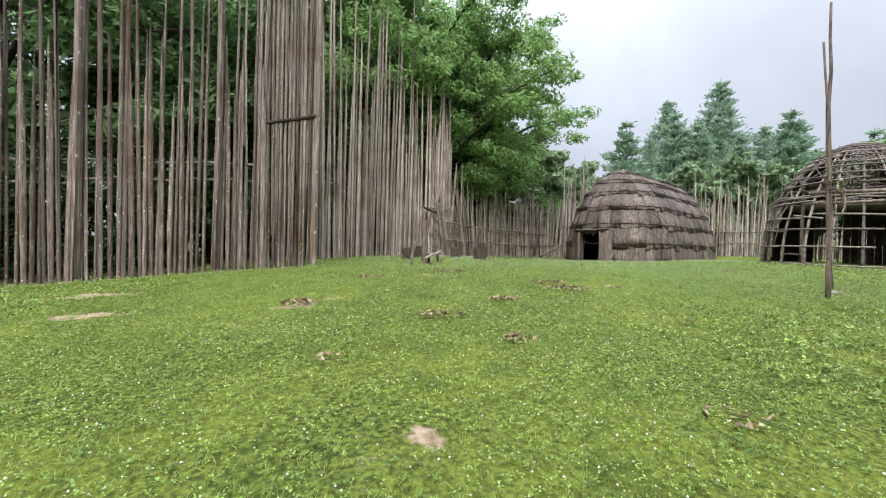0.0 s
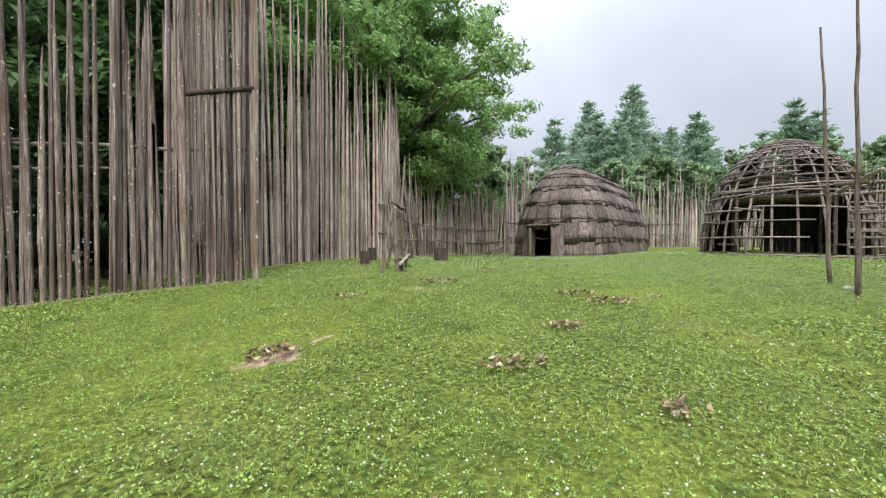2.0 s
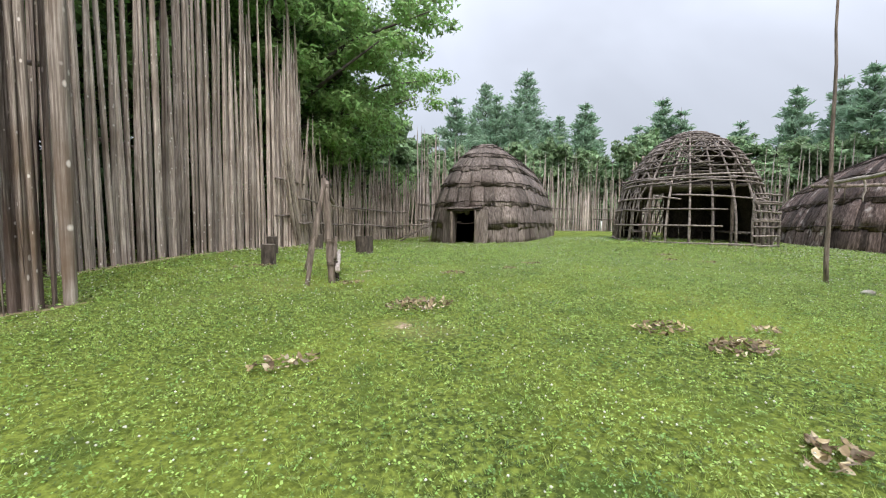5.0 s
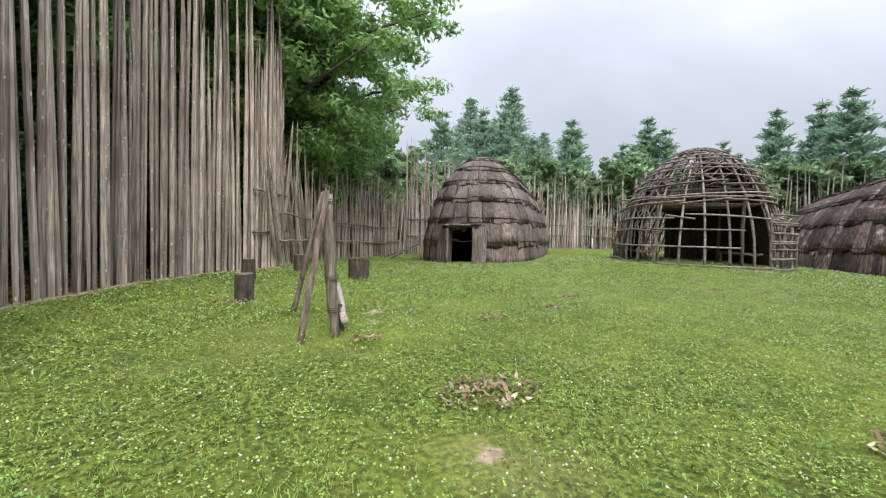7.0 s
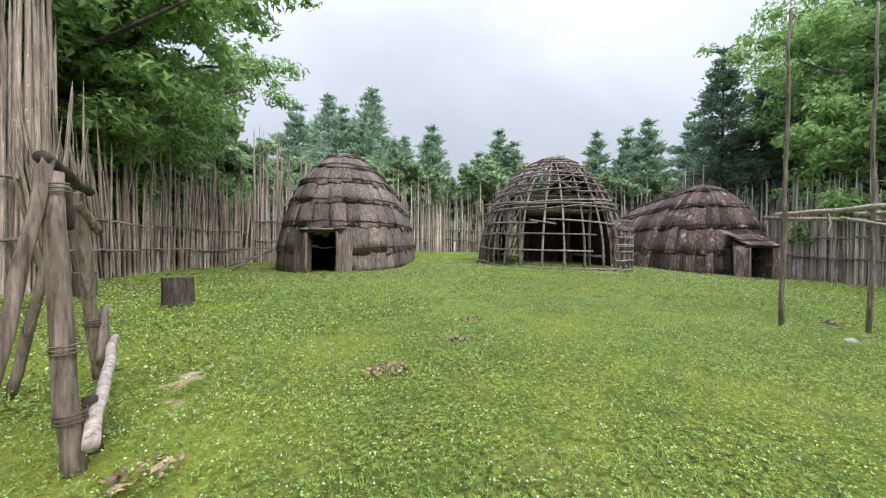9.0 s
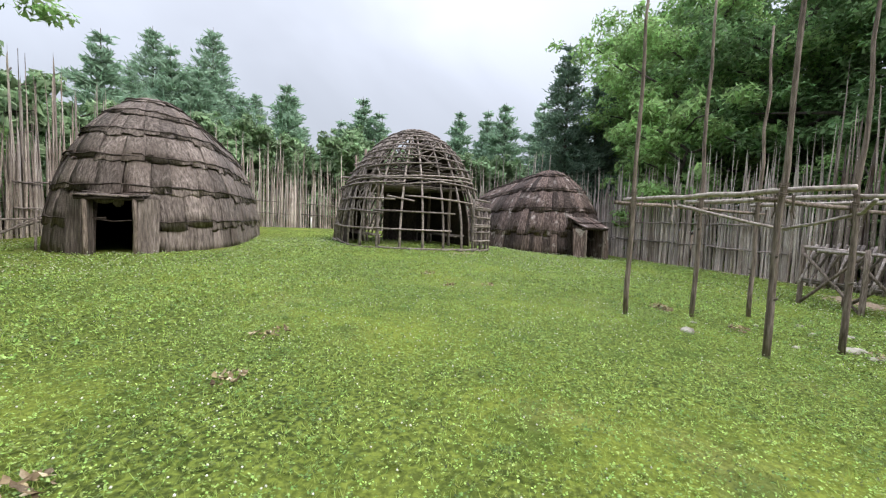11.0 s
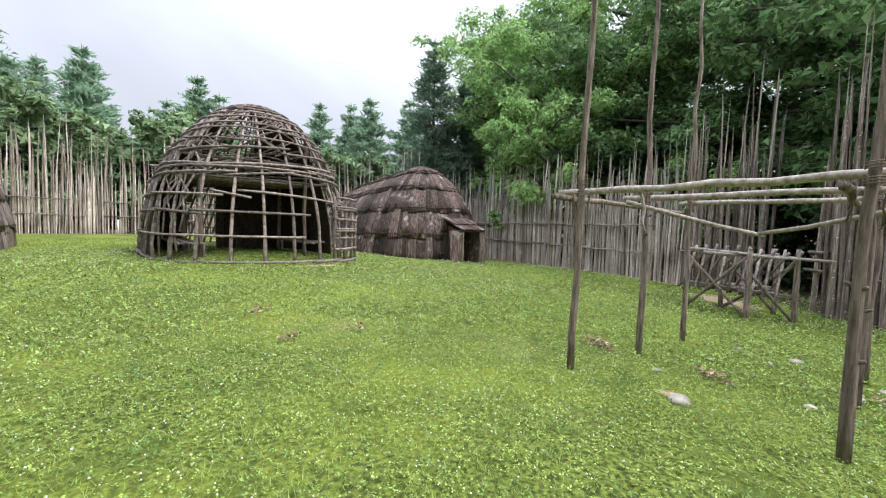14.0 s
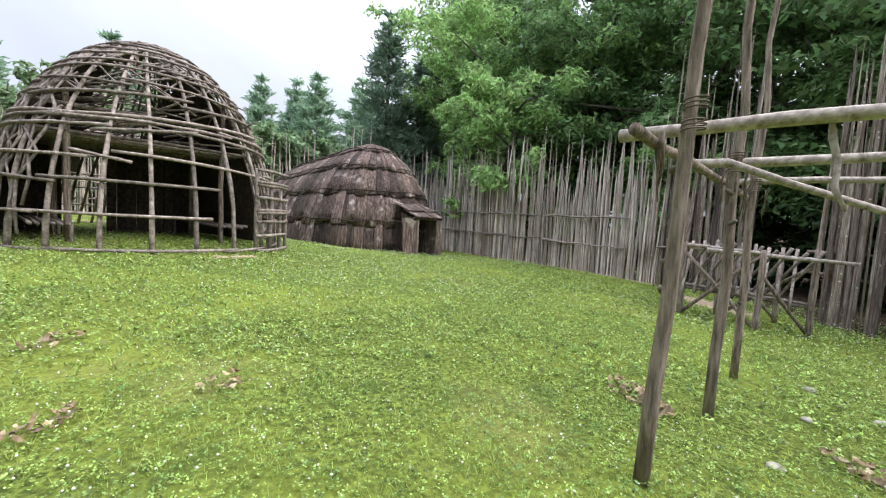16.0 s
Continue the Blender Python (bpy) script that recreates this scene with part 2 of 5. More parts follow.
# ---- building helpers ----
def mesh_of(name, verts, faces, mat, smooth=True):
    """A mesh from vertex rows and faces all of one size, fast."""
    v = np.asarray(verts, dtype=np.float32).reshape(-1, 3)
    f = np.asarray(faces, dtype=np.int32)
    me = bpy.data.meshes.new(name)
    k = f.shape[1]
    me.vertices.add(len(v))
    me.vertices.foreach_set("co", v.ravel())
    me.loops.add(f.size)
    me.loops.foreach_set("vertex_index", f.ravel())
    me.polygons.add(len(f))
    me.polygons.foreach_set("loop_start", np.arange(0, f.size, k, dtype=np.int32))
    me.polygons.foreach_set("loop_total", np.full(len(f), k, dtype=np.int32))
    me.polygons.foreach_set("use_smooth", np.full(len(f), smooth))
    me.update(calc_edges=True)
    me.validate()
    me.materials.append(mat)
    return me


def solid(name, verts, faces, mat, smooth=True):
    me = bpy.data.meshes.new(name)
    me.from_pydata([tuple(p) for p in verts], [], faces)
    me.update()
    me.polygons.foreach_set("use_smooth", [smooth] * len(me.polygons))
    me.materials.append(mat)
    return me


def part(name, me, parent=None, label="", m=None):
    ob = new(name, me)
    if parent:
        ob.parent = parent
    if m is not None:
        ob.matrix_basis = m
    if label:
        tagged(ob, label)
    return ob


def thing(name, label, category, group="", kind="", at=(0, 0, 0)):
    ob = new(name)
    ob.location = at
    ob.empty_display_size = 0.2
    return tagged(ob, label, category, group, kind)


def tube(points, radii, sides=7, jag=0.0, rnd=None):
    """Vertices and faces of a round stick through points."""
    pts = [Vector(p) for p in points]
    verts, faces = [], []
    ref = None
    for i, p in enumerate(pts):
        d = (pts[min(i + 1, len(pts) - 1)] - pts[max(i - 1, 0)]).normalized()
        if ref is None:
            ref = Vector((1, 0, 0)) if abs(d.x) < 0.8 else Vector((0, 1, 0))
        u = (ref - d * ref.dot(d)).normalized()
        ref = u
        w = d.cross(u)
        r = radii[i] if hasattr(radii, "__len__") else radii
        for k in range(sides):
            a = 2 * math.pi * k / sides
            rr = r * (1 + (rnd.uniform(-jag, jag) if rnd else 0))
            verts.append(p + (u * math.cos(a) + w * math.sin(a)) * rr)
    for i in range(len(pts) - 1):
        for k in range(sides):
            a, b = i * sides + k, i * sides + (k + 1) % sides
            faces.append((a, b, b + sides, a + sides))
    faces.append(tuple(range(sides - 1, -1, -1)))
    faces.append(tuple(range(len(verts) - sides, len(verts))))
    return verts, faces


def stick(a, b, r0, r1=None, bend=0.02, segs=5, sides=7, rnd=random, jag=0.07):
    """A slightly crooked branch from a to b."""
    a, b = Vector(a), Vector(b)
    r1 = r0 * 0.75 if r1 is None else r1
    ln = (b - a).length
    pts, rad = [], []
    for i in range(segs + 1):
        t = i / segs
        o = Vector((rnd.uniform(-1, 1), rnd.uniform(-1, 1), rnd.uniform(-1, 1))) * bend * ln * (0.25 if i in (0, segs) else 1) * 0.5
        pts.append(a.lerp(b, t) + o)
        rad.append((r0 + (r1 - r0) * t) * rnd.uniform(0.93, 1.08))
    return tube(pts, rad, sides, jag, rnd)


GX, GY = range(-12, 41, 8), range(-8, 41, 8)
RISE = np.array([0.14, 0.01, -0.26, -0.15, 0.26, 0.08, 0.01, 0.01, -0.32, 0.38, 0.24, 0.41, 0.16, 0.01, 0.02, -0.11, 0.57, -0.27, -0.05, 0.1, 0.05,
                 0.11, -0.24, -0.16, 0.5, 0.05, 0.07, 0.21, -0.23, 0.11, 0.02, 0.39, -0.04, 0.18, 0.26, -0.12, 0.25, -0.27, -0.08, 0.25, 0.29, 0.15,
                 -0.02, 0.03, 0.05, 0.25, 0.2, 0.12, 0.05])
CX = np.array([x for x in GX for y in GY], dtype=float)
CY = np.array([y for x in GX for y in GY], dtype=float)


def lie(x, y):
    """Height of the ground: a gentle rise made of broad swells."""
    x, y = np.asarray(x, dtype=float), np.asarray(y, dtype=float)
    return (np.exp(-((x[..., None] - CX) ** 2 + (y[..., None] - CY) ** 2) / 98.0) * RISE).sum(-1)


def g(x, y):
    return float(lie(x, y))


# worn places: x, y, radius x, radius y, turn
BARE = [(-0.15, 2.12, 0.34, 0.22, 0), (-4.4, 5.0, 0.7, 0.26, 20), (-1.53, 5.82, 0.18, 0.4, -15), (-1.95, 5.3, 0.42, 0.17, 30), (-5.6, 6.6, 0.8, 0.3, 15), (-0.44, 8.4, 0.24, 0.3, 0),
        (0.45, 12.1, 0.4, 0.12, 40), (0.05, 11.5, 0.34, 0.16, 25), (15.6, 14.1, 0.9, 0.35, -45), (16.6, 2.0, 1.6, 0.8, 0),
        (7.7, 7.6, 0.18, 0.12, 0)]


def away(x, y, line):
    """Distance from a line of corners."""
    best = np.full(np.shape(x), 1e9)
    for (x0, y0), (x1, y1) in zip(line, line[1:]):
        dx, dy = x1 - x0, y1 - y0
        t = np.clip(((x - x0) * dx + (y - y0) * dy) / (dx * dx + dy * dy), 0, 1)
        best = np.minimum(best, np.hypot(x - x0 - t * dx, y - y0 - t * dy))
    return best


WEST = [(-17.5, 5.4), (-6.56, 9.84), (-3.62, 11.0)]
NORTH_WEST = [(-6.4, 12.3), (-5.3, 13.4), (-4.3, 14.9), (-3.0, 17.3), (-1.6, 19.4), (0.0, 20.9)]
EAST = [(35, 13.5), (30, 9.6), (25.1, 5.97), (22.7, 3.86), (19.75, 1.7)]


def bareness(x, y):
    out = np.clip(1.25 - np.minimum(np.minimum(away(x, y, WEST), away(x, y, NORTH_WEST)), away(x, y, EAST)) / 0.42, 0, 1)
    for bx, by, rx, ry, a in BARE:
        c, s = math.cos(radians(a)), math.sin(radians(a))
        u, v = ((x - bx) * c + (y - by) * s) / rx, (-(x - bx) * s + (y - by) * c) / ry
        out = np.maximum(out, np.clip(1.35 - np.sqrt(u * u + v * v), 0, 1))
    return out


# the yard within the stockades; leaf litter lies on the wood floor outside
YARD = WEST + [(-4.8, 12.6)] + NORTH_WEST[2:] + [(1.9, 24.8), (4.2, 27.8), (9.1, 31.5), (17, 36.4), (24, 37.8), (31, 36.4), (38.2, 31), (40.2, 22)] + EAST + [
    (19, 0.3), (15.5, 0.1), (13.2, -0.2), (10, -1.7), (5, -4.6), (-6, -7.1), (-15, -4.1)]


# ---- ground ----
def build_ground():
    inner = np.linspace(-22, 48, 211)
    outer = np.geomspace(3, 1500, 16)
    xs = np.concatenate([-22 - outer[::-1], inner, 48 + outer])
    ys = xs.copy()
    X, Y = np.meshgrid(xs, ys, indexing="ij")
    Z = lie(X, Y)
    rg = np.random.default_rng(5)
    Z += rg.normal(0, 0.008, Z.shape) * ((np.abs(X - 13) < 36) & (np.abs(Y - 13) < 36))
    n = len(xs)
    idx = np.arange(n * n).reshape(n, n)
    f = np.stack([idx[:-1, :-1], idx[1:, :-1], idx[1:, 1:], idx[:-1, 1:]], -1).reshape(-1, 4)
    me = mesh_of("ground", np.stack([X, Y, Z], -1), f, M_LAWN)
    at = me.attributes.new("bare", "FLOAT", "POINT")
    at.data.foreach_set("value", bareness(X, Y).astype(np.float32).ravel())
    inside = np.zeros(X.shape, dtype=bool)
    for (x0, y0), (x1, y1) in zip(YARD, YARD[1:] + YARD[:1]):
        if y0 != y1:
            inside ^= ((y0 > Y) != (y1 > Y)) & (X < (x1 - x0) * (Y - y0) / (y1 - y0) + x0)
    at = me.attributes.new("woodland", "FLOAT", "POINT")
    at.data.foreach_set("value", (~inside).astype(np.float32).ravel())
    tagged(new("ground", me), "mown clover lawn with bare earthy patches", "ground", kind="structure")


build_ground()


# ---- palisades ----
def pole_meshes(count, mat, name="pole", taper=0.4, wob=0.7, seed=1):
    """Unit poles (1 m tall, radius 1) with bends and knots, to be scaled piece by piece."""
    rnd = random.Random(seed)
    out = []
    for _ in range(count):
        segs = 8
        ph, amp = rnd.uniform(0, 6.28), rnd.uniform(0.2, 1.0) * wob
        pts, rad = [], []
        for i in range(segs + 1):
            t = i / segs
            pts.append((amp * math.sin(2.2 * t * 2 + ph) - amp * math.sin(ph) + rnd.uniform(-0.22, 0.22),
                        amp * math.cos(1.7 * t * 2 + ph) - amp * math.cos(ph) + rnd.uniform(-0.22, 0.22), t))
            rad.append((1 - taper * t ** 1.2) * rnd.uniform(0.84, 1.12))
        rad[-1] *= rnd.uniform(0.25, 0.9)
        v, f = tube(pts, rad, 6, 0.08, rnd)
        out.append(solid(name, v, f, mat))
    return out


POLES = pole_meshes(12, M_POLE)
POLES_GREY = pole_meshes(10, M_POLE_GREY, seed=4)
POLES_PALE = pole_meshes(10, M_POLE_PALE, seed=9)
POLES_THIN = pole_meshes(8, M_POLE_GREY, taper=0.55, wob=2.2, seed=7)
STICKS_PALE = pole_meshes(8, M_POLE_PALE, taper=0.55, wob=2.2, seed=6)


def along(path, step, rnd, jitter=0.2):
    """Points at uneven steps along a line of corners, with the way along it."""
    out = []
    carry = 0.0
    for (x0, y0), (x1, y1) in zip(path, path[1:]):
        ln = math.hypot(x1 - x0, y1 - y0)
        d = carry
        while d < ln:
            t = d / ln
            out.append((x0 + (x1 - x0) * t, y0 + (y1 - y0) * t, (x1 - x0) / ln, (y1 - y0) / ln))
            d += step * rnd.uniform(1 - jitter, 1 + jitter)
        carry = d - ln
    return out


def palisade(name, label, path, step, height, radius, thin_step=0, thin_height=(5, 8), rails=(), meshes=POLES, seed=1, lean=1.0, depth=0.06, side=1, rail_every=3.0, lean_fn=None, tall=None, sticks=POLES_THIN, thin_radius=(0.017, 0.029)):
    """A stockade: a row of upright poles, a sparse rank of thin tall ones between, and lashed rails. height(s): lo and hi at the share s of the way."""
    rnd = random.Random(seed)
    fence = thing(name, label, "palisade fence", kind="structure")
    pts = along(path, step, rnd)
    for i, (x, y, dx, dy) in enumerate(pts):
        s = i / max(1, len(pts) - 1)
        lo, hi = height(s)
        h = rnd.uniform(lo, hi)
        if tall and rnd.random() < tall[0]:
            h = rnd.uniform(tall[1], tall[2])
        elif rnd.random() < 0.12:
            h *= rnd.uniform(0.8, 1.16)
        off = rnd.uniform(-depth, depth) * 0.5 + (depth if i % 2 else -depth) * 0.6
        px, py = x - dy * off, y + dx * off
        r = rnd.uniform(*radius) * (0.78 if tall and h > tall[1] else 1.0)
        tilt = (lean_fn(s) if lean_fn else 0.0)
        m = pose(px, py, g(px, py) - 0.06, rnd.gauss(0, 0.5) * lean, rnd.gauss(0, 0.5) * lean, 0) @ Matrix.Rotation(radians(tilt), 4, (dy, -dx, 0)) @ pose(0, 0, 0, 0, 0, rnd.uniform(0, 360))
        part("pole", rnd.choice(meshes), fence, m=m @ Matrix.Diagonal((r, r, h, 1)))
    if thin_step:
        tp = along(path, thin_step, rnd, 0.5)
        for i, (x, y, dx, dy) in enumerate(tp):
            s = i / max(1, len(tp) - 1)
            f = thin_height(s) if callable(thin_height) else thin_height
            off = 0.11 * side + rnd.uniform(-0.03, 0.03)
            px, py = x - dy * off, y + dx * off
            r = rnd.uniform(*thin_radius)
            m = pose(px, py, g(px, py) - 0.05, rnd.gauss(0, 0.8) * lean, rnd.gauss(0, 0.8) * lean, rnd.uniform(0, 360))
            part("thin_pole", rnd.choice(sticks), fence, m=m @ Matrix.Diagonal((r, r, rnd.uniform(*f), 1)))
    for z, off in rails:
        rp = along(path, rail_every, rnd, 0.15)
        ends = [(x - dy * off, y + dx * off) for x, y, dx, dy in rp]
        for (x0, y0), (x1, y1) in zip(ends, ends[1:]):
            ex, ey = (x1 - x0) * 0.06, (y1 - y0) * 0.06
            a = (x0 - ex, y0 - ey, g(x0, y0) + z + rnd.uniform(-0.06, 0.06))
            b = (x1 + ex, y1 + ey, g(x1, y1) + z + rnd.uniform(-0.06, 0.06))
            v, f = stick(a, b, 0.042, 0.028, 0.025, 6, 6, rnd)
            part("rail", solid("rail", v, f, M_LATTICE), fence)
    return fence


# tall stockade by which the walk starts, ending at a stout corner post
palisade("palisade_west", "tall weathered brown pole stockade with uneven thin tops", WEST, 0.128, lambda s: (3.3, 4.6), (0.043, 0.06),
         tall=(0.4, 4.9, 8.8), depth=0.012, lean=1.3, rails=((2.75, 0.1), (2.3, 0.1)), seed=3)
for x, y, r, h in ((-3.52, 11.0, 0.095, 9.2), (-5.62, 10.18, 0.078, 8.8), (-8.2, 9.14, 0.09, 9.0)):
    part("corner_post", POLES[3 if r > 0.09 else 6], bpy.data.objects["palisade_west"], "stout grey post standing high over the row",
         pose(x, y - 0.05, g(x, y) - 0.1, 0.4, 0.3, 40 * h) @ Matrix.Diagonal((r, r, h, 1)))
v, f = stick((-4.7, 10.5, g(-4.7, 10.5) + 3.75), (-3.45, 10.85, g(-3.5, 11) + 4.0), 0.06, 0.05, 0.01)
part("lintel", solid("lintel", v, f, M_BATTEN_SHADE), bpy.data.objects["palisade_west"], "dark charred lashing bar")
rnd = random.Random(77)
for k in range(13):
    x = -4.78 + 1.15 * k / 12
    y = 10.45 + 0.36 * k / 12
    part("thin_pole", rnd.choice(POLES), bpy.data.objects["palisade_west"],
         m=pose(x, y + 0.03, g(x, y) + 3.72, rnd.gauss(0, 0.5), rnd.gauss(0, 0.5), rnd.uniform(0, 360)) @ Matrix.Diagonal((0.036, 0.036, rnd.uniform(3.4, 5.2), 1)))

# the stockade that overlaps behind it and runs along the yard
palisade("palisade_north_west", "tall grey-brown pole stockade tapering into the trees", NORTH_WEST,
         0.138, lambda s: (4.3, 6.2), (0.046, 0.062), depth=0.012, lean=1.2, tall=(0.38, 6.3, 9.0), seed=8, meshes=POLES_GREY, rails=((2.6, 0.14),))
# lower, leaning stretch under the branches, then the long far line
palisade("palisade_north", "low leaning pole fence with lashed rails", [(0.1, 21.0), (0.5, 22.0), (1.9, 24.6), (4.3, 27.6), (9.2, 31.3)], 0.12,
         lambda s: (2.2, 3.4), (0.034, 0.052), thin_step=0.3, thin_height=(2.9, 4.3), rails=((1.75, -0.15), (0.85, -0.15)), seed=11, meshes=POLES_GREY, lean=4.0,
         lean_fn=lambda s: 26 * max(0.0, 1 - s * 2.2))
palisade("palisade_joint", "pole fence end bound with two stout rails", [(-0.75, 20.2), (0.35, 21.6)], 0.14, lambda s: (4.0, 6.2), (0.045, 0.07), rails=((2.35, -0.16), (1.15, -0.16)), seed=18,
         meshes=POLES_GREY, rail_every=1.7)
palisade("palisade_far", "distant pale grey pole fence with lashed rails", [(9.2, 31.3), (17, 36.2), (24, 37.6), (31, 36.2)], 0.14,
         lambda s: (2.6, 4.0), (0.035, 0.06), thin_step=0.2, thin_height=(3.8, 6.2), rails=((2.3, -0.12), (1.25, -0.12)), seed=12, meshes=POLES_PALE + POLES_GREY, sticks=STICKS_PALE + POLES_THIN, lean=1.8)
palisade("palisade_north_east", "distant pale grey pole fence", [(31, 36.2), (38, 31), (40, 22), (35, 13.5)], 0.2,
         lambda s: (2.6, 4.0), (0.035, 0.06), thin_step=0.26, thin_height=(3.8, 6.0), rails=((2.3, -0.12), (1.25, -0.12)), seed=13, meshes=POLES_PALE + POLES_GREY, sticks=STICKS_PALE + POLES_THIN, lean=1.8)
palisade("palisade_east", "pale split-pole fence with two lashed rails", EAST, 0.1,
         lambda s: (2.4, 3.3), (0.036, 0.06), thin_step=0.17, thin_height=(3.0, 4.5), rails=((2.15, -0.13), (1.15, -0.13)), seed=14, depth=0.03, meshes=POLES_PALE + POLES_PALE + POLES_GREY, sticks=STICKS_PALE, lean=2.2, side=1)
palisade("palisade_gate", "tall dark pole stockade beside the gateway", [(15.5, 0.25), (14.9, 0.45), (13.2, -0.05), (10.0, -1.6), (5.0, -4.5)], 0.175,
         lambda s: (3.2, 4.6), (0.046, 0.074), thin_step=0.2, thin_height=(4.2, 6.2), rails=((1.65, -0.13), (1.15, -0.13)), seed=15, lean=1.4, side=1)
palisade("palisade_gate_wing", "short end of pole fence by the gateway", [(19.75, 1.7), (19.3, 0.6), (19.4, -1.2)], 0.16,
         lambda s: (3.0, 4.8), (0.05, 0.08), thin_step=0.3, thin_height=(5.0, 6.5), rails=((1.3, -0.13),), seed=16, lean=2.0)
palisade("palisade_south", "pole stockade closing the yard", [(5.0, -4.5), (-6, -7), (-15, -4), (-17.5, 5.4)], 0.3,
         lambda s: (4.5, 6.5), (0.07, 0.1), seed=17)


# ---- bark lodges ----
class Lodge:
    """An oblong dwelling with rounded ends: a round-topped barrel between two half domes."""

    def __init__(self, front, azimuth, length, width, height, apse, rear, slope=0.0, fall=0.0, point=0.92):
        self.slope, self.fall, self.point = slope, fall, point
        self.f, self.L, self.W, self.H, self.a, self.b = front, length, width, height, apse, rear
        self.d = Vector((math.sin(radians(azimuth)), math.cos(radians(azimuth)), 0))
        self.r = Vector((self.d.y, -self.d.x, 0))
        mid = Vector((*front, 0)) + self.d * (length / 2)
        self.z0 = g(front[0], front[1]) - 0.02
        self.mid = mid

    def outline(self):
        """The footprint at full size as a closed loop: along, across, outward from the door."""
        pts = []
        n = 22
        for i in range(n + 1):
            a = -math.pi / 2 + math.pi * i / n
            pts.append((self.a - self.a * math.cos(a), self.W * math.sin(a)))
        m = 14
        for i in range(1, m):
            pts.append((self.a + (self.L - self.a - self.b) * i / m, self.W))
        for i in range(n + 1):
            a = math.pi / 2 - math.pi * i / n
            pts.append((self.L - self.b + self.b * math.cos(a), self.W * math.sin(a)))
        for i in range(m - 1, 0, -1):
            pts.append((self.a + (self.L - self.a - self.b) * i / m, -self.W))
        return pts

    def at(self, u, k, out=0.0):
        """Point at the share u round the footprint and the share k (0 to 1) up the curved side."""
        if not hasattr(self, "loop"):
            o = self.outline()
            acc = [0.0]
            for p, q in zip(o, o[1:] + o[:1]):
                acc.append(acc[-1] + math.hypot(q[0] - p[0], q[1] - p[1]))
            self.loop, self.acc = o, acc
            self.u0 = acc[11] / acc[-1]
        s = ((u + self.u0) % 1.0) * self.acc[-1]
        i = min(int(np.searchsorted(self.acc, s, side="right")) - 1, len(self.loop) - 1)
        t = (s - self.acc[i]) / (self.acc[i + 1] - self.acc[i])
        p, q = self.loop[i], self.loop[(i + 1) % len(self.loop)]
        al, ac = p[0] + (q[0] - p[0]) * t, p[1] + (q[1] - p[1]) * t
        th = k * math.pi / 2
        shrink = math.cos(th) ** self.point
        if al < self.a:
            al2, ac2 = self.a + (al - self.a) * shrink, ac * shrink
        elif al > self.L - self.b:
            e = self.slope * (al - self.L + self.b) / self.b
            al2, ac2 = self.L - self.b + (al - self.L + self.b) * (shrink * (1 - e) + e * (1 - math.sin(th)) ** 0.85), ac * shrink
        else:
            al2, ac2 = al, ac * shrink
        z = self.H * math.sin(th) * (1 - self.fall * max(0.0, al2 - self.a) / (self.L - self.a))
        x = Vector((*self.f, self.z0)) + self.d * al2 + self.r * ac2 + Vector((0, 0, z))
        if out:
            c = Vector((*self.f, self.z0)) + self.d * min(max(al, self.a), self.L - self.b)
            nrm = Vector((x.x - c.x, x.y - c.y, (x.z - c.z) * (self.W / self.H) ** 2))
            x = x + nrm.normalized() * out
        return x


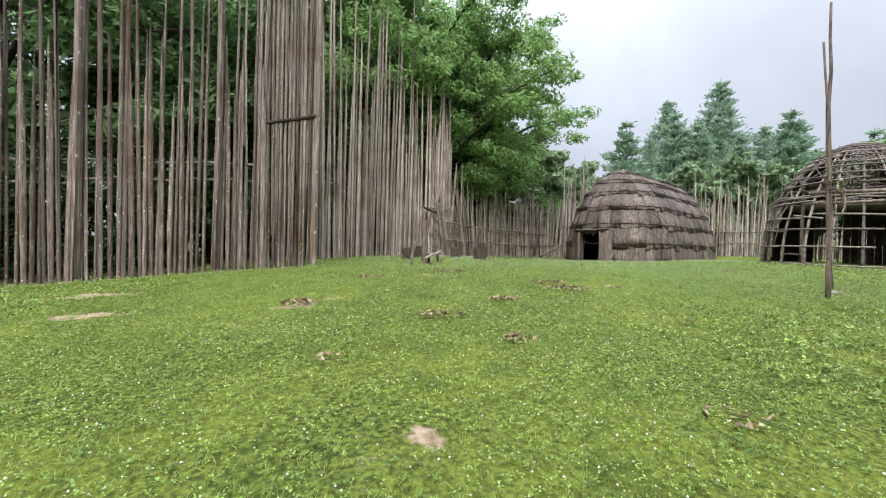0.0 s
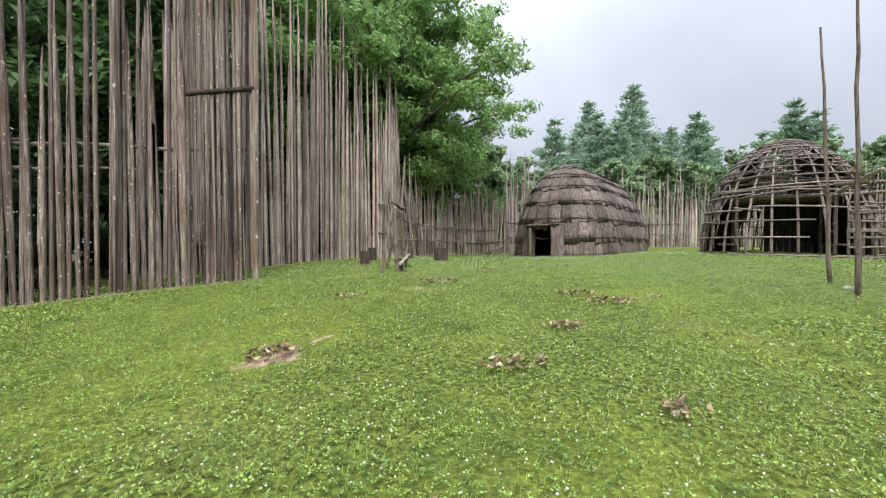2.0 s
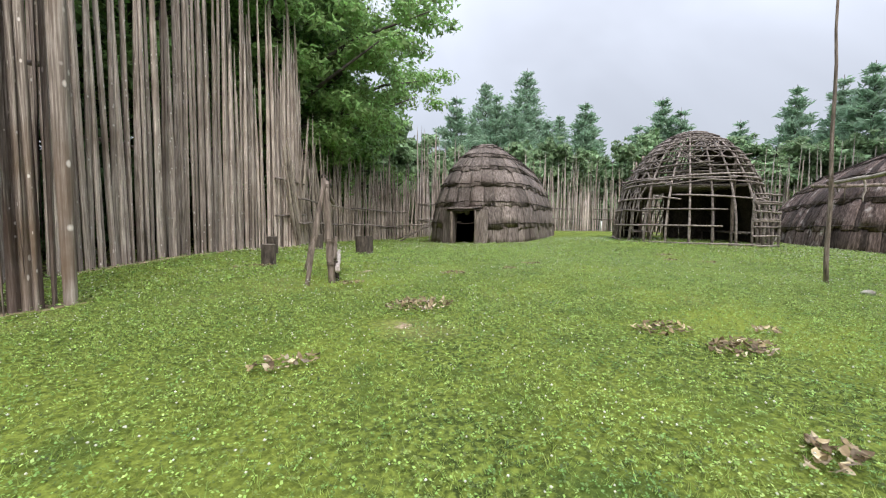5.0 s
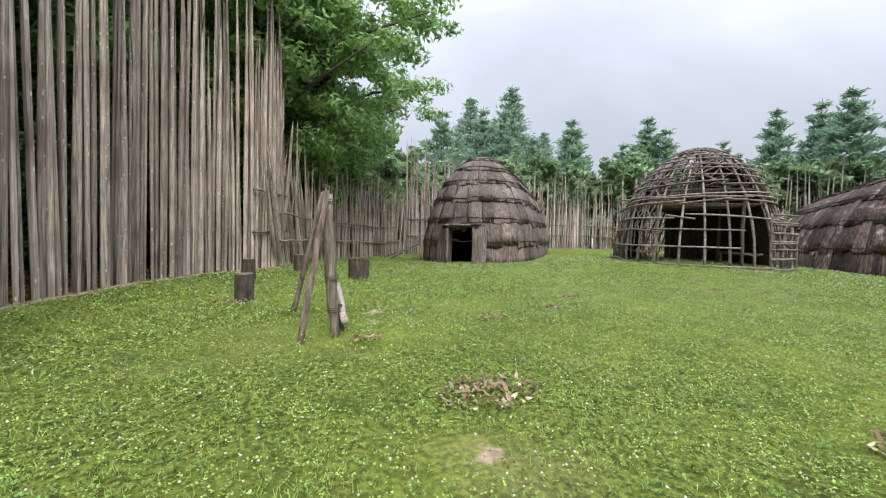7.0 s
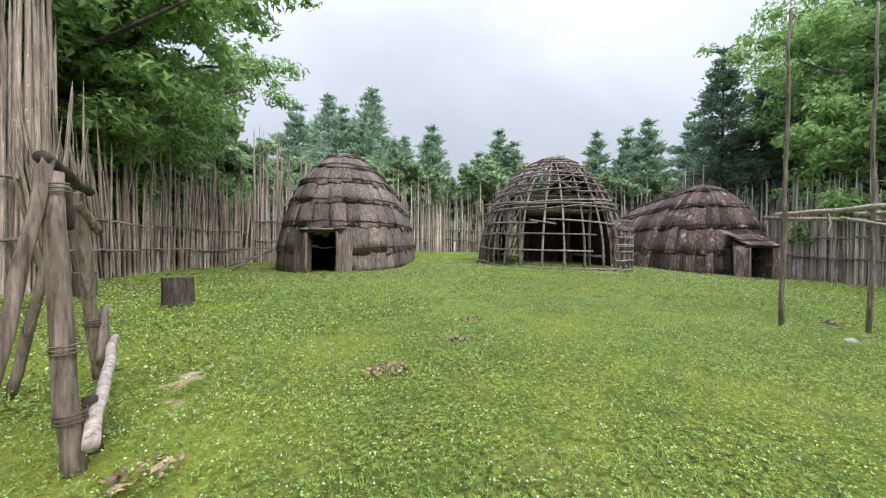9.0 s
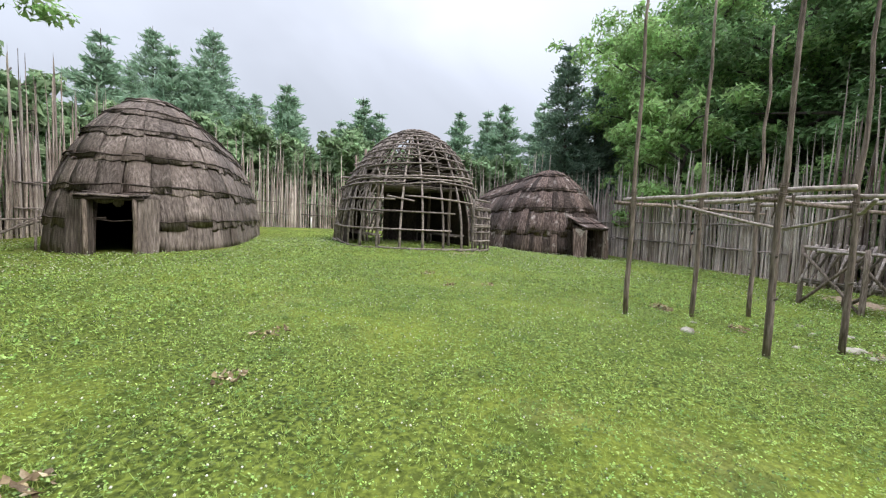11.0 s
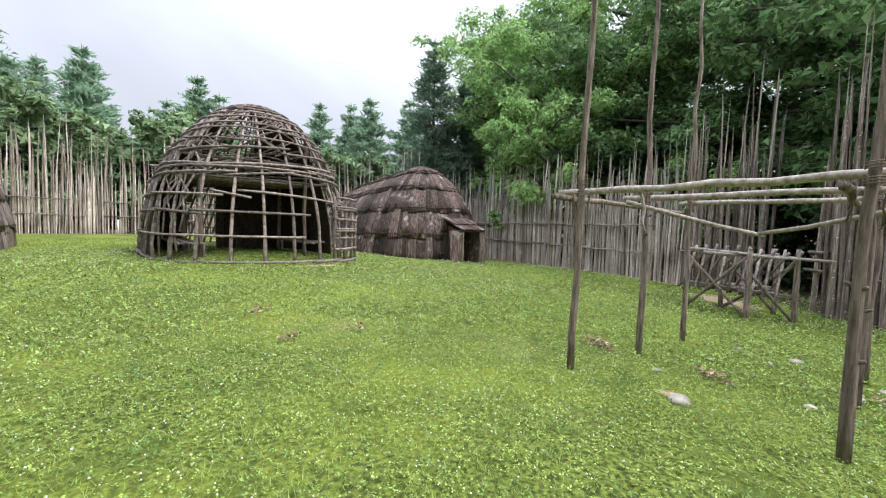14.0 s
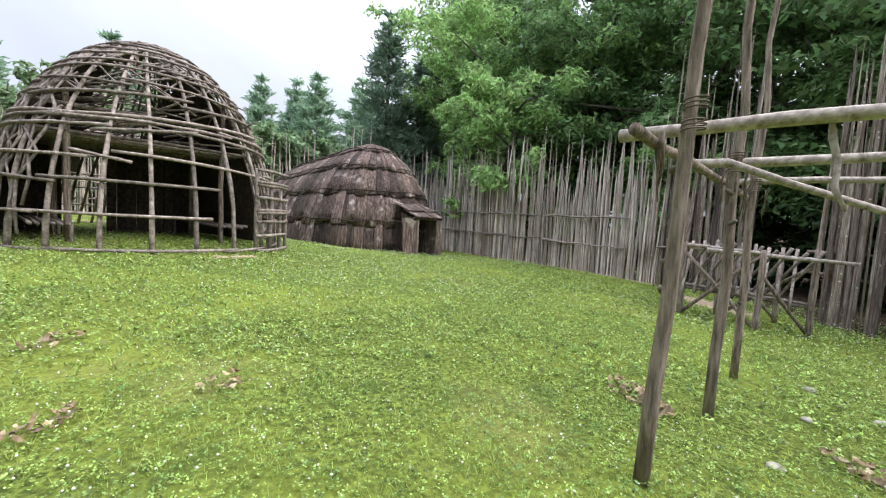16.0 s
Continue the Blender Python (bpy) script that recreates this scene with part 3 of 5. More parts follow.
def bark_lodge(name, label, lodge, rows, mat, seed, porch, sheet=0.78):
    rnd = random.Random(seed)
    hut = thing(name, label, "bark lodge", "bark lodges in the stockade")
    ks = [0.7 * i / rows + 0.3 * math.asin(i / rows) / (math.pi / 2) for i in range(rows + 1)]
    ks[-1] = 0.985
    per = lodge.at(0, 0) and lodge.acc[-1]
    door = 0.66 / per
    for i in range(rows):
        k0, k1 = ks[i] - (0.022 if i else 0), ks[i + 1]
        nrow = max(12, int(per * (math.cos(k0 * math.pi / 2) * 0.5 + 0.5) / rnd.uniform(sheet - 0.06, sheet + 0.06)))
        u = rnd.uniform(0, 0.02)
        stop = u + 1.0
        while u < stop - 0.004:
            w = rnd.uniform(0.65, 1.35) / nrow
            u1 = min(u + w, stop)
            mid = ((u + u1) / 2 + 0.5) % 1.0 - 0.5
            top = lodge.at((u + u1) / 2, k0).z - lodge.z0
            lo = k0
            if abs(mid) < door + w * 0.25 and top < porch[1]:
                if (lodge.at(0, k1).z - lodge.z0) < porch[1] + 0.1:
                    u = u1
                    continue
                lo = math.asin((porch[1] + 0.05) / lodge.H) / (math.pi / 2)
            base = rnd.uniform(0.02, 0.05)
            drop = rnd.uniform(-0.008, 0.02)
            verts, faces = [], []
            nu, nk = 3, 3
            for side_out in (0.0, -0.022):
                for b in range(nk + 1):
                    for a in range(nu + 1):
                        kk = lo - drop + (k1 + 0.004 - lo + drop) * b / nk
                        uu = u - 0.0008 + (u1 - u + 0.0016) * a / nu
                        if b == 0:
                            kk += rnd.uniform(-0.011, 0.009)
                        o = base + 0.06 * (1 - b / nk) + (rnd.uniform(-0.012, 0.012) if 0 < a < nu else rnd.uniform(-0.006, 0.02)) + side_out
                        verts.append(lodge.at(uu, max(kk, 0.0), o))
            row = nu + 1
            half = row * (nk + 1)
            for b in range(nk):
                for a in range(nu):
                    p = b * row + a
                    faces.append((p, p + 1, p + 1 + row, p + row))
                    q = p + half
                    faces.append((q, q + row, q + 1 + row, q + 1))
            for a in range(nu):
                faces.append((a + half, a + 1 + half, a + 1, a))
                t = nk * row + a
                faces.append((t, t + 1, t + 1 + half, t + half))
            for b in range(nk):
                p = b * row
                faces.append((p, p + row, p + row + half, p + half))
                p += nu
                faces.append((p + half, p + row + half, p + row, p))
            part("bark_sheet", solid("bark_sheet", verts, faces, mat), hut)
            u = u1
        if i:
            # a lashed pole binding the row, broken into lengths
            uu = rnd.uniform(0, 0.1)
            end = uu + 1.0
            while uu < end:
                ln = rnd.uniform(2.0, 3.4) / (per * max(0.35, math.cos(ks[i] * math.pi / 2)))
                e = min(uu + ln, end)
                n = 7
                kz = ks[i] + rnd.uniform(-0.004, 0.004)
                pts = [lodge.at(uu + (e - uu + 0.006) * t / n, kz - 0.006, 0.112 + rnd.uniform(-0.012, 0.012)) + Vector((0, 0, rnd.uniform(-0.045, 0.045))) for t in range(n + 1)]
                v, f = tube(pts, [0.022 * rnd.uniform(0.6, 1.4) for _ in pts], 6, 0.1, rnd)
                part("binding_pole", solid("binding_pole", v, f, M_BATTEN_SHADE), hut)
                uu = e
    # a dark inner shell, added so that no daylight passes between the sheets
    verts, faces = [], []
    nu, nk = 150, 40
    for b in range(nk + 1):
        for a in range(nu):
            verts.append(lodge.at(a / nu, b / nk * 0.998, -0.03))
    for b in range(nk):
        for a in range(nu):
            zmid = lodge.at((a + 0.5) / nu, (b + 0.5) / nk).z - lodge.z0
            um = ((a + 0.5) / nu + 0.5) % 1 - 0.5
            if abs(um) < door * 0.9 and zmid < porch[1] + 0.05:
                continue
            faces.append((b * nu + a, b * nu + (a + 1) % nu, (b + 1) * nu + (a + 1) % nu, (b + 1) * nu + a))
    part("inner_lining", solid("inner_lining", verts, faces, M_BATTEN_SHADE), hut, "added dark inner shell that keeps daylight out")
    v, f = stick(lodge.at(0.0, 1) + lodge.d * 0.1, lodge.at(0.5, 1) - lodge.d * 0.1, 0.07, 0.07, 0.01, 10)
    part("ridge_pole", solid("ridge_pole", v, f, M_BATTEN_SHADE), hut)
    # doorway: two jamb slabs, a lintel log and a sloping bark hood
    w, h, depth, hood = porch
    base = Vector((*lodge.f, lodge.z0))

    def P(al, ac, z):
        return base + lodge.d * al + lodge.r * ac + Vector((0, 0, z))

    def slab(pts, thick):
        nrm = (pts[1] - pts[0]).cross(pts[3] - pts[0]).normalized() * thick
        vv = [p for p in pts] + [p + nrm for p in pts]
        ff = [(3, 2, 1, 0), (4, 5, 6, 7)] + [(i, (i + 1) % 4, (i + 1) % 4 + 4, i + 4) for i in range(4)]
        return vv, ff

    for s in (-1, 1):
        for j in range(2):
            x0, x1 = -depth + depth * 1.6 * j / 2, -depth + depth * 1.6 * (j + 1) / 2 - 0.015
            zt = h + 0.1 + hood * 0.35 * j
            vv, ff = slab([P(x0, s * (w / 2 + 0.02), -0.03), P(x1, s * (w / 2 + 0.02), -0.03), P(x1, s * (w / 2 + 0.04), zt + 0.12), P(x0, s * (w / 2 + 0.04), zt)], 0.04)
            part("porch_side", solid("porch_side", vv, ff, mat, False), hut)
        v, f = stick(P(-depth - 0.03, s * (w / 2 + 0.07), -0.05), P(-depth - 0.03, s * (w / 2 + 0.07), h + 0.12), 0.075, 0.065, 0.02, 4, 7, rnd)
        part("door_post", solid("door_post", v, f, M_POST), hut)
        far_in = min(0.02, -depth + 0.24)
        vv, ff = slab([P(-depth - 0.02, s * (w / 2 + 0.14), -0.02), P(far_in - 0.06, s * (w / 2 + 0.62), -0.02), P(far_in + 0.1, s * (w / 2 + 0.62), h + 0.12), P(-depth, s * (w / 2 + 0.14), h + 0.12)], 0.05 * s)
        part("door_slab", solid("door_slab", vv, ff, mat, False), hut)
    v, f = stick(P(-depth - 0.05, -w / 2 - 0.3, h + 0.1), P(-depth - 0.05, w / 2 + 0.3, h + 0.12), 0.065, 0.055, 0.03, 5, 7, rnd)
    part("lintel", solid("lintel", v, f, M_BATTEN_SHADE), hut)
    n = 5
    for layer in range(2):
        for i in range(n):
            c0 = -w / 2 - 0.28 + (w + 0.56) * i / n
            c1 = c0 + (w + 0.56) / n + 0.03
            z0 = h + 0.16 + 0.05 * layer + rnd.uniform(0, 0.03)
            a0 = -depth - 0.18 + 0.55 * layer
            vv, ff = slab([P(a0, c0, z0 + hood * 0.4 * layer), P(a0 + rnd.uniform(-0.04, 0.04), c1, z0 + hood * 0.4 * layer + rnd.uniform(-0.03, 0.03)),
                           P(a0 + 0.9, c1, z0 + hood * (0.62 + 0.4 * layer)), P(a0 + 0.9, c0, z0 + hood * (0.62 + 0.4 * layer))], 0.03)
            part("hood_sheet", solid("hood_sheet", vv, ff, mat, False), hut)
    return hut


LODGE_N = Lodge((8.35, 22.9), 48, 16.5, 3.0, 5.6, 3.7, 6.0, point=1.16)
LODGE_E = Lodge((24.2, 10.4), 45, 14.0, 3.2, 5.0, 3.2, 6.0, fall=0.24, point=1.2)
LODGE_M = Lodge((15.35, 14.9), 43, 13.2, 3.2, 5.25, 3.7, 9.2, 1.0, point=1.03)
bark_lodge("bark_lodge", "rounded longhouse covered in overlapping dark bark sheets", LODGE_N, 7, M_BARK, 21, (1.12, 1.62, 0.22, 0.12))
bark_lodge("bark_lodge", "red-brown bark-covered longhouse with a hooded doorway", LODGE_E, 5, M_BARK_RED, 22, (1.05, 1.45, 0.9, 0.5), 0.38)


def frame_lodge(lodge, seed):
    """The unfinished longhouse: bent ribs and hoops over an inner room of bark."""
    rnd = random.Random(seed)
    hut = thing("lodge_frame", "open longhouse frame of bent grey poles lashed in a lattice", "lodge frame", "bark lodges in the stockade")
    per = lodge.at(0, 0) and lodge.acc[-1]
    spots = []
    u = -0.5
    while u < 0.5:
        spots.append(u + rnd.uniform(-0.003, 0.003))
        u += (0.92 if abs(u) < 0.2 else 0.42) / per
    for u in spots:
        top = rnd.uniform(0.9, 1.0)
        n = 14
        sway = rnd.uniform(-0.02, 0.02)
        pts = [lodge.at(u + sway * (j / n) ** 2, top * j / n, rnd.uniform(-0.02, 0.02)) + (Vector((0, 0, -0.12)) if j == 0 else Vector()) for j in range(n + 1)]
        v, f = tube(pts, [(0.054 - 0.026 * j / n) * rnd.uniform(0.9, 1.1) for j in range(n + 1)], 7, 0.08, rnd)
        part("rib", solid("rib", v, f, M_LATTICE), hut)
    levels = [0.012, 0.1, 0.185, 0.25, 0.335, 0.36, 0.38, 0.45, 0.50, 0.56, 0.60, 0.66, 0.70, 0.76, 0.80, 0.86, 0.91, 0.955]
    for k in levels:
        uu = rnd.uniform(-0.1, 0.0)
        end = uu + 1.0
        while uu < end:
            ln = rnd.uniform(2.6, 4.4) / (per * max(0.4, math.cos(k * math.pi / 2)))
            e = min(uu + ln, end)
            n = 10
            dz = rnd.uniform(-0.03, 0.03)
            pts = [lodge.at(uu + (e - uu + 0.012) * t / n, max(0.008, k + dz * (0.5 - t / n)), 0.07 + rnd.uniform(-0.015, 0.015)) for t in range(n + 1)]
            mid = ((uu + e) / 2 + 0.5) % 1 - 0.5
            low = 0.05 < k < 0.3
            r = 0.038 if k < 0.5 else 0.03
            keep = [p for j, p in enumerate(pts)]
            if low:
                # the entrance stays open at the doorway bay
                keep = []
                for j, p in enumerate(pts):
                    q = (uu + (e - uu) * j / n + 0.5) % 1 - 0.5
                    if 0.012 < q < 0.062 and k < 0.2:
                        if len(keep) > 2:
                            v, f = tube(keep, [r * rnd.uniform(0.85, 1.1) for _ in keep], 6, 0.08, rnd)
                            part("hoop", solid("hoop", v, f, M_LATTICE), hut)
                        keep = []
                    else:
                        keep.append(p)
            if len(keep) > 2:
                v, f = tube(keep, [r * rnd.uniform(0.85, 1.1) for _ in keep], 6, 0.08, rnd)
                part("hoop", solid("hoop", v, f, M_LATTICE), hut)
            uu = e
    # slanting bracing sticks over the crown
    for i in range(250):
        # sticks along both flanks, thick as thatch
        u = 0.5 + rnd.choice((-1, 1)) * rnd.uniform(0.05, 0.40)
        k = rnd.uniform(0.0, 0.55)
        pts = [lodge.at(u + 0.004 * t * rnd.uniform(-1, 1), min(0.97, k + 0.07 * t), 0.03) for t in range(6)]
        v, f = tube(pts, rnd.uniform(0.02, 0.034), 6, 0.08, rnd)
        part("rib", solid("rib", v, f, M_LATTICE), hut)
    for i in range(230):
        u = rnd.uniform(-0.25, 0.25) if i % 3 else rnd.uniform(0, 1)
        k = rnd.uniform(0.42, 0.86)
        du, dk = rnd.choice((-1, 1)) * rnd.uniform(0.03, 0.07), rnd.uniform(0.1, 0.16)
        pts = [lodge.at(u + du * t / 5, min(0.985, k + dk * t / 5), -0.05) for t in range(6)]
        v, f = tube(pts, rnd.uniform(0.016, 0.026), 6, 0.08, rnd)
        part("brace", solid("brace", v, f, M_LATTICE), hut)
    return hut


FRAME = frame_lodge(LODGE_M, 31)


# ---- inner room of the open lodge ----
def inner_room(lodge, hut):
    rnd = random.Random(41)
    base = Vector((*lodge.f, lodge.z0))

    def P(al, ac, z):
        return base + lodge.d * al + lodge.r * ac + Vector((0, 0, z))

    # bark sheathing on the rear part, inside the lattice; dark colour carries the room's shade
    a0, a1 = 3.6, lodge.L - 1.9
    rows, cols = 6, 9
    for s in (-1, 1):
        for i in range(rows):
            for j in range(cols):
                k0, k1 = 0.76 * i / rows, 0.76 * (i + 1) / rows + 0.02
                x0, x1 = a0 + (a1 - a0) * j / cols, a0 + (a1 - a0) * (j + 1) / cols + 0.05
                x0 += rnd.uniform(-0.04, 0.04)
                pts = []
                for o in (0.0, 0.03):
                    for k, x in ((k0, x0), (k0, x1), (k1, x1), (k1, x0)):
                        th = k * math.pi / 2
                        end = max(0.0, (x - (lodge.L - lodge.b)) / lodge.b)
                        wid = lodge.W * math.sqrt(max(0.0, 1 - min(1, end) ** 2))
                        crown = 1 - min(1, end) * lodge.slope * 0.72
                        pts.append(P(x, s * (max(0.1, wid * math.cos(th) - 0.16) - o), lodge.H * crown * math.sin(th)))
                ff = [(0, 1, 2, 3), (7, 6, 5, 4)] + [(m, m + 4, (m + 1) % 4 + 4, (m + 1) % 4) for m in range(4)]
                part("bark_sheet", solid("bark_sheet", pts, ff, M_BATTEN_SHADE, False), hut)
    # partition of upright slabs with a gap for the passage, and the loft floor over it, slabs and sheets darkened for
    # shade
    n = 18
    for i in range(n):
        c0 = -2.5 + 5.0 * i / n
        c1 = c0 + 5.0 / n - 0.012
        if -1.5 < c0 < -0.45:
            continue
        h = 2.75 + rnd.uniform(-0.08, 0.08)
        x = 7.6 + rnd.uniform(-0.03, 0.03)
        pts = [P(x, c0, 0), P(x, c1, 0), P(x, c1, h), P(x, c0, h), P(x + 0.05, c0, 0), P(x + 0.05, c1, 0), P(x + 0.05, c1, h), P(x + 0.05, c0, h)]
        ff = [(3, 2, 1, 0), (4, 5, 6, 7)] + [(m, (m + 1) % 4, (m + 1) % 4 + 4, m + 4) for m in range(4)]
        part("wall_slab", solid("wall_slab", pts, ff, M_BATTEN_SHADE, False), hut)
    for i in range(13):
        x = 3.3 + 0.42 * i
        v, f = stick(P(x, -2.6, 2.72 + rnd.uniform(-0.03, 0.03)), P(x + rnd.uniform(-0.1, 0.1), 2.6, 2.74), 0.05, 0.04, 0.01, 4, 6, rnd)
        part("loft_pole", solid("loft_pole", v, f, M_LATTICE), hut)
    # loft sheets added to shut out the sky, coloured as dark as the shade
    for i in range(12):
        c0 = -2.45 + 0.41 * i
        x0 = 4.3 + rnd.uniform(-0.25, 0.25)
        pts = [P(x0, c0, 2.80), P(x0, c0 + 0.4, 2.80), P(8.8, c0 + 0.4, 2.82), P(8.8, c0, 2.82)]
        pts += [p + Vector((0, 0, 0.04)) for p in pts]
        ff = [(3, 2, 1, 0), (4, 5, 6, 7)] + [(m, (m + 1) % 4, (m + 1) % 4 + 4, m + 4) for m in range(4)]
        part("loft_sheet", solid("loft_sheet", pts, ff, M_BATTEN_SHADE, False), hut)
    # standing posts, side benches and cross ties
    for x in (3.3, 5.9, 8.2):
        for s in (-1, 1):
            v, f = stick(P(x, s * 1.75, -0.1), P(x, s * 1.75, 4.3 if x < 4 else 4.6), 0.085, 0.06, 0.01, 5, 8, rnd)
            part("inner_post", solid("inner_post", v, f, M_POST), hut)
        v, f = stick(P(x, -2.5, 3.35), P(x, 2.5, 3.4), 0.055, 0.05, 0.015, 5, 7, rnd)
        part("tie_pole", solid("tie_pole", v, f, M_LATTICE), hut)
    for s in (-1, 1):
        for j in range(6):
            c = s * (1.75 + 0.22 * j * 0.6)
            v, f = stick(P(3.0, c, 0.5 + rnd.uniform(-0.02, 0.02)), P(7.6, c, 0.52), 0.045, 0.04, 0.006, 5, 6, rnd)
            part("bench_pole", solid("bench_pole", v, f, M_LATTICE), hut)
        for x in (3.1, 5.4, 7.5):
            v, f = stick(P(x, s * 1.7, -0.05), P(x, s * 1.7, 0.5), 0.05, 0.045, 0.01, 3, 7, rnd)
            part("bench_leg", solid("bench_leg", v, f, M_LATTICE), hut)
    # thin clutter of crossing sticks stored under the crown
    for i in range(75):
        x, c = rnd.uniform(2.0, 8), rnd.uniform(-2.0, 2.0)
        a = rnd.uniform(0, math.pi)
        ln = rnd.uniform(0.8, 1.8)
        z = rnd.uniform(2.85, 3.9)
        v, f = stick(P(x - math.cos(a) * ln, c - math.sin(a) * ln * 0.6, z), P(x + math.cos(a) * ln, c + math.sin(a) * ln * 0.6, z + rnd.uniform(-0.1, 0.5)), 0.028, 0.02, 0.02, 4, 6, rnd)
        part("stored_pole", solid("stored_pole", v, f, M_LATTICE), hut)
    # low slatted screen that juts from the frame beside the entrance
    for z in (0.04, 0.42, 0.78, 1.02, 1.1, 1.4, 1.72, 1.8, 2.1):
        pts = [P(0.35 + 0.5 * t * t * 0.2, 1.55 + 0.42 * t, z + rnd.uniform(-0.02, 0.02)) for t in range(4)]
        v, f = tube(pts, 0.042, 6, 0.08, rnd)
        part("screen_pole", solid("screen_pole", v, f, M_LATTICE), hut)
    for t in range(4):
        v, f = stick(P(0.42 + 0.1 * t * t, 1.55 + 0.42 * t, -0.08), P(0.42 + 0.1 * t * t, 1.55 + 0.42 * t, 2.25 - 0.28 * t + rnd.uniform(-0.1, 0.1)), 0.055, 0.05, 0.01, 4, 7, rnd)
        part("screen_post", solid("screen_post", v, f, M_LATTICE), hut)


inner_room(LODGE_M, FRAME)


# ---- tall drying rack ----
def lash(at, r, axis, hut, rnd):
    """A few turns of cord round a joint."""
    ax = Vector(axis).normalized()
    u = ax.orthogonal().normalized()
    w = ax.cross(u)
    pts = []
    for i in range(37):
        a = 2 * math.pi * i / 12
        pts.append(Vector(at) + (u * math.cos(a) + w * math.sin(a)) * (r + 0.008) + ax * (0.03 * (i / 18 - 1)))
    v, f = tube(pts, 0.0045, 4)
    part("lashing", solid("lashing", v, f, M_CORD), hut)


def drying_rack():
    rnd = random.Random(51)
    rack = thing("drying_rack", "tall drying rack of bark-stripped poles lashed to high posts", "drying rack")
    posts = {"a": (8.15, 8.47), "b": (9.15, 7.38), "c": (10.33, 6.25), "d": (6.65, 6.99), "e": (7.92, 5.81), "f": (9.05, 4.72)}
    tops = {"a": 5.6, "b": 5.9, "c": 5.7, "d": 5.5, "e": 5.6, "f": 5.2}
    leans = {"a": 0.35, "d": 0.12}
    stands = {}
    for k, (x, y) in posts.items():
        n = 9
        z0 = g(x, y)
        pts = [(x + rnd.uniform(-0.025, 0.025) * (i > 0) - leans.get(k, 0.0) * i / n, y + rnd.uniform(-0.025, 0.025) * (i > 0), z0 - 0.15 + (tops[k] - z0 + 0.15) * i / n) for i in range(n + 1)]
        rad = [(0.041 - 0.022 * (i / n) ** 1.1) * rnd.uniform(0.95, 1.06) for i in range(n + 1)]
        v, f = tube(pts, rad, 9, 0.05, rnd)
        post = part("post", solid("post", v, f, M_POST), rack)
        stands[k] = post
        for _ in range(3):
            z = rnd.uniform(0.5, 2.2)
            a = rnd.uniform(0, 6.28)
            p = Vector((x, y, z0 + z))
            q = p + Vector((math.cos(a), math.sin(a), 0.4)) * 0.068
            v, f = tube([p, q], [0.02, 0.014], 6)
            part("knot_stub", solid("knot_stub", v, f, M_STUMPTOP), post)
    H = 2.36

    def beam(p, q, r, over0, over1, z0, z1, mat, name="rail"):
        p, q = Vector((*p, z0)), Vector((*q, z1))
        d = (q - p).normalized()
        v, f = stick(p - d * over0, q + d * over1, r, r * 0.85, 0.008, 8, 8, rnd, 0.04)
        part(name, solid(name, v, f, mat), rack)

    off = Vector((-0.065, -0.065))
    for a, b, z, o0, o1 in (("a", "d", H, 0.32, 0.6), ("b", "e", 2.40, 0.35, 0.7), ("c", "f", 2.42, 0.2, 0.6)):
        beam(Vector(posts[a]) + Vector((0.09, -0.09)), Vector(posts[b]) + Vector((0.09, -0.09)), 0.036, o0, o1, z, z + 0.02, M_STRIPPED, "drying_pole")
    for a, b, z in (("a", "c", 2.26), ("d", "f", 2.24)):
        beam(Vector(posts[a]) - off, Vector(posts[b]) - off, 0.03, 0.3, 0.35, z + 0.03, z, M_POST, "cross_beam")
    # a broken pole sags in the middle
    v, f = tube([(8.72, 7.78, 2.30), (8.72, 7.3, 2.18), (8.66, 6.75, 2.04), (8.62, 6.30, 1.95)], [0.026, 0.026, 0.025, 0.022], 7, 0.05, rnd)
    part("broken_pole", solid("broken_pole", v, f, M_STRIPPED), rack)
    v, f = tube([(8.70, 6.42, 1.95), (8.3, 6.1, 2.05), (7.85, 5.78, 2.2), (7.3, 5.9, 2.33)], [0.022, 0.024, 0.026, 0.026], 7, 0.05, rnd)
    part("broken_pole", solid("broken_pole", v, f, M_STRIPPED), rack)
    for k, (x, y) in posts.items():
        z = 2.35
        lash((x - leans.get(k, 0) * 0.42, y, z - 0.02), 0.044, (0, 0, 1), stands[k], rnd)
        lash((x - leans.get(k, 0) * 0.43, y, z + 0.08), 0.044, (0, 0, 1), stands[k], rnd)
        for _ in range(5):
            a = rnd.uniform(0, 6.28)
            p = Vector((x + 0.09 * math.cos(a) + 0.05, y + 0.09 * math.sin(a) - 0.05, z - 0.02))
            pts = [p + Vector((rnd.uniform(-0.015, 0.015), rnd.uniform(-0.015, 0.015), -0.09 * t)) for t in range(rnd.randint(3, 5))]
            v, f = tube(pts, [0.012 - 0.002 * t for t in range(len(pts))], 4)
            part("bark_strip", solid("bark_strip", v, f, M_CORD), rack, "frayed bark strip")
    # a long strip of bark hangs loose from the nearest rail
    pts = [(7.83, 7.97, 2.36), (7.84, 7.95, 2.28), (7.82, 7.93, 2.16), (7.80, 7.95, 2.05), (7.76, 7.93, 1.95)]
    v, f = tube(pts, [0.012, 0.02, 0.016, 0.018, 0.006], 4, 0.2, rnd)
    part("bark_strip", solid("bark_strip", v, f, M_STRIPPED), rack, "long loose bark strip")


drying_rack()


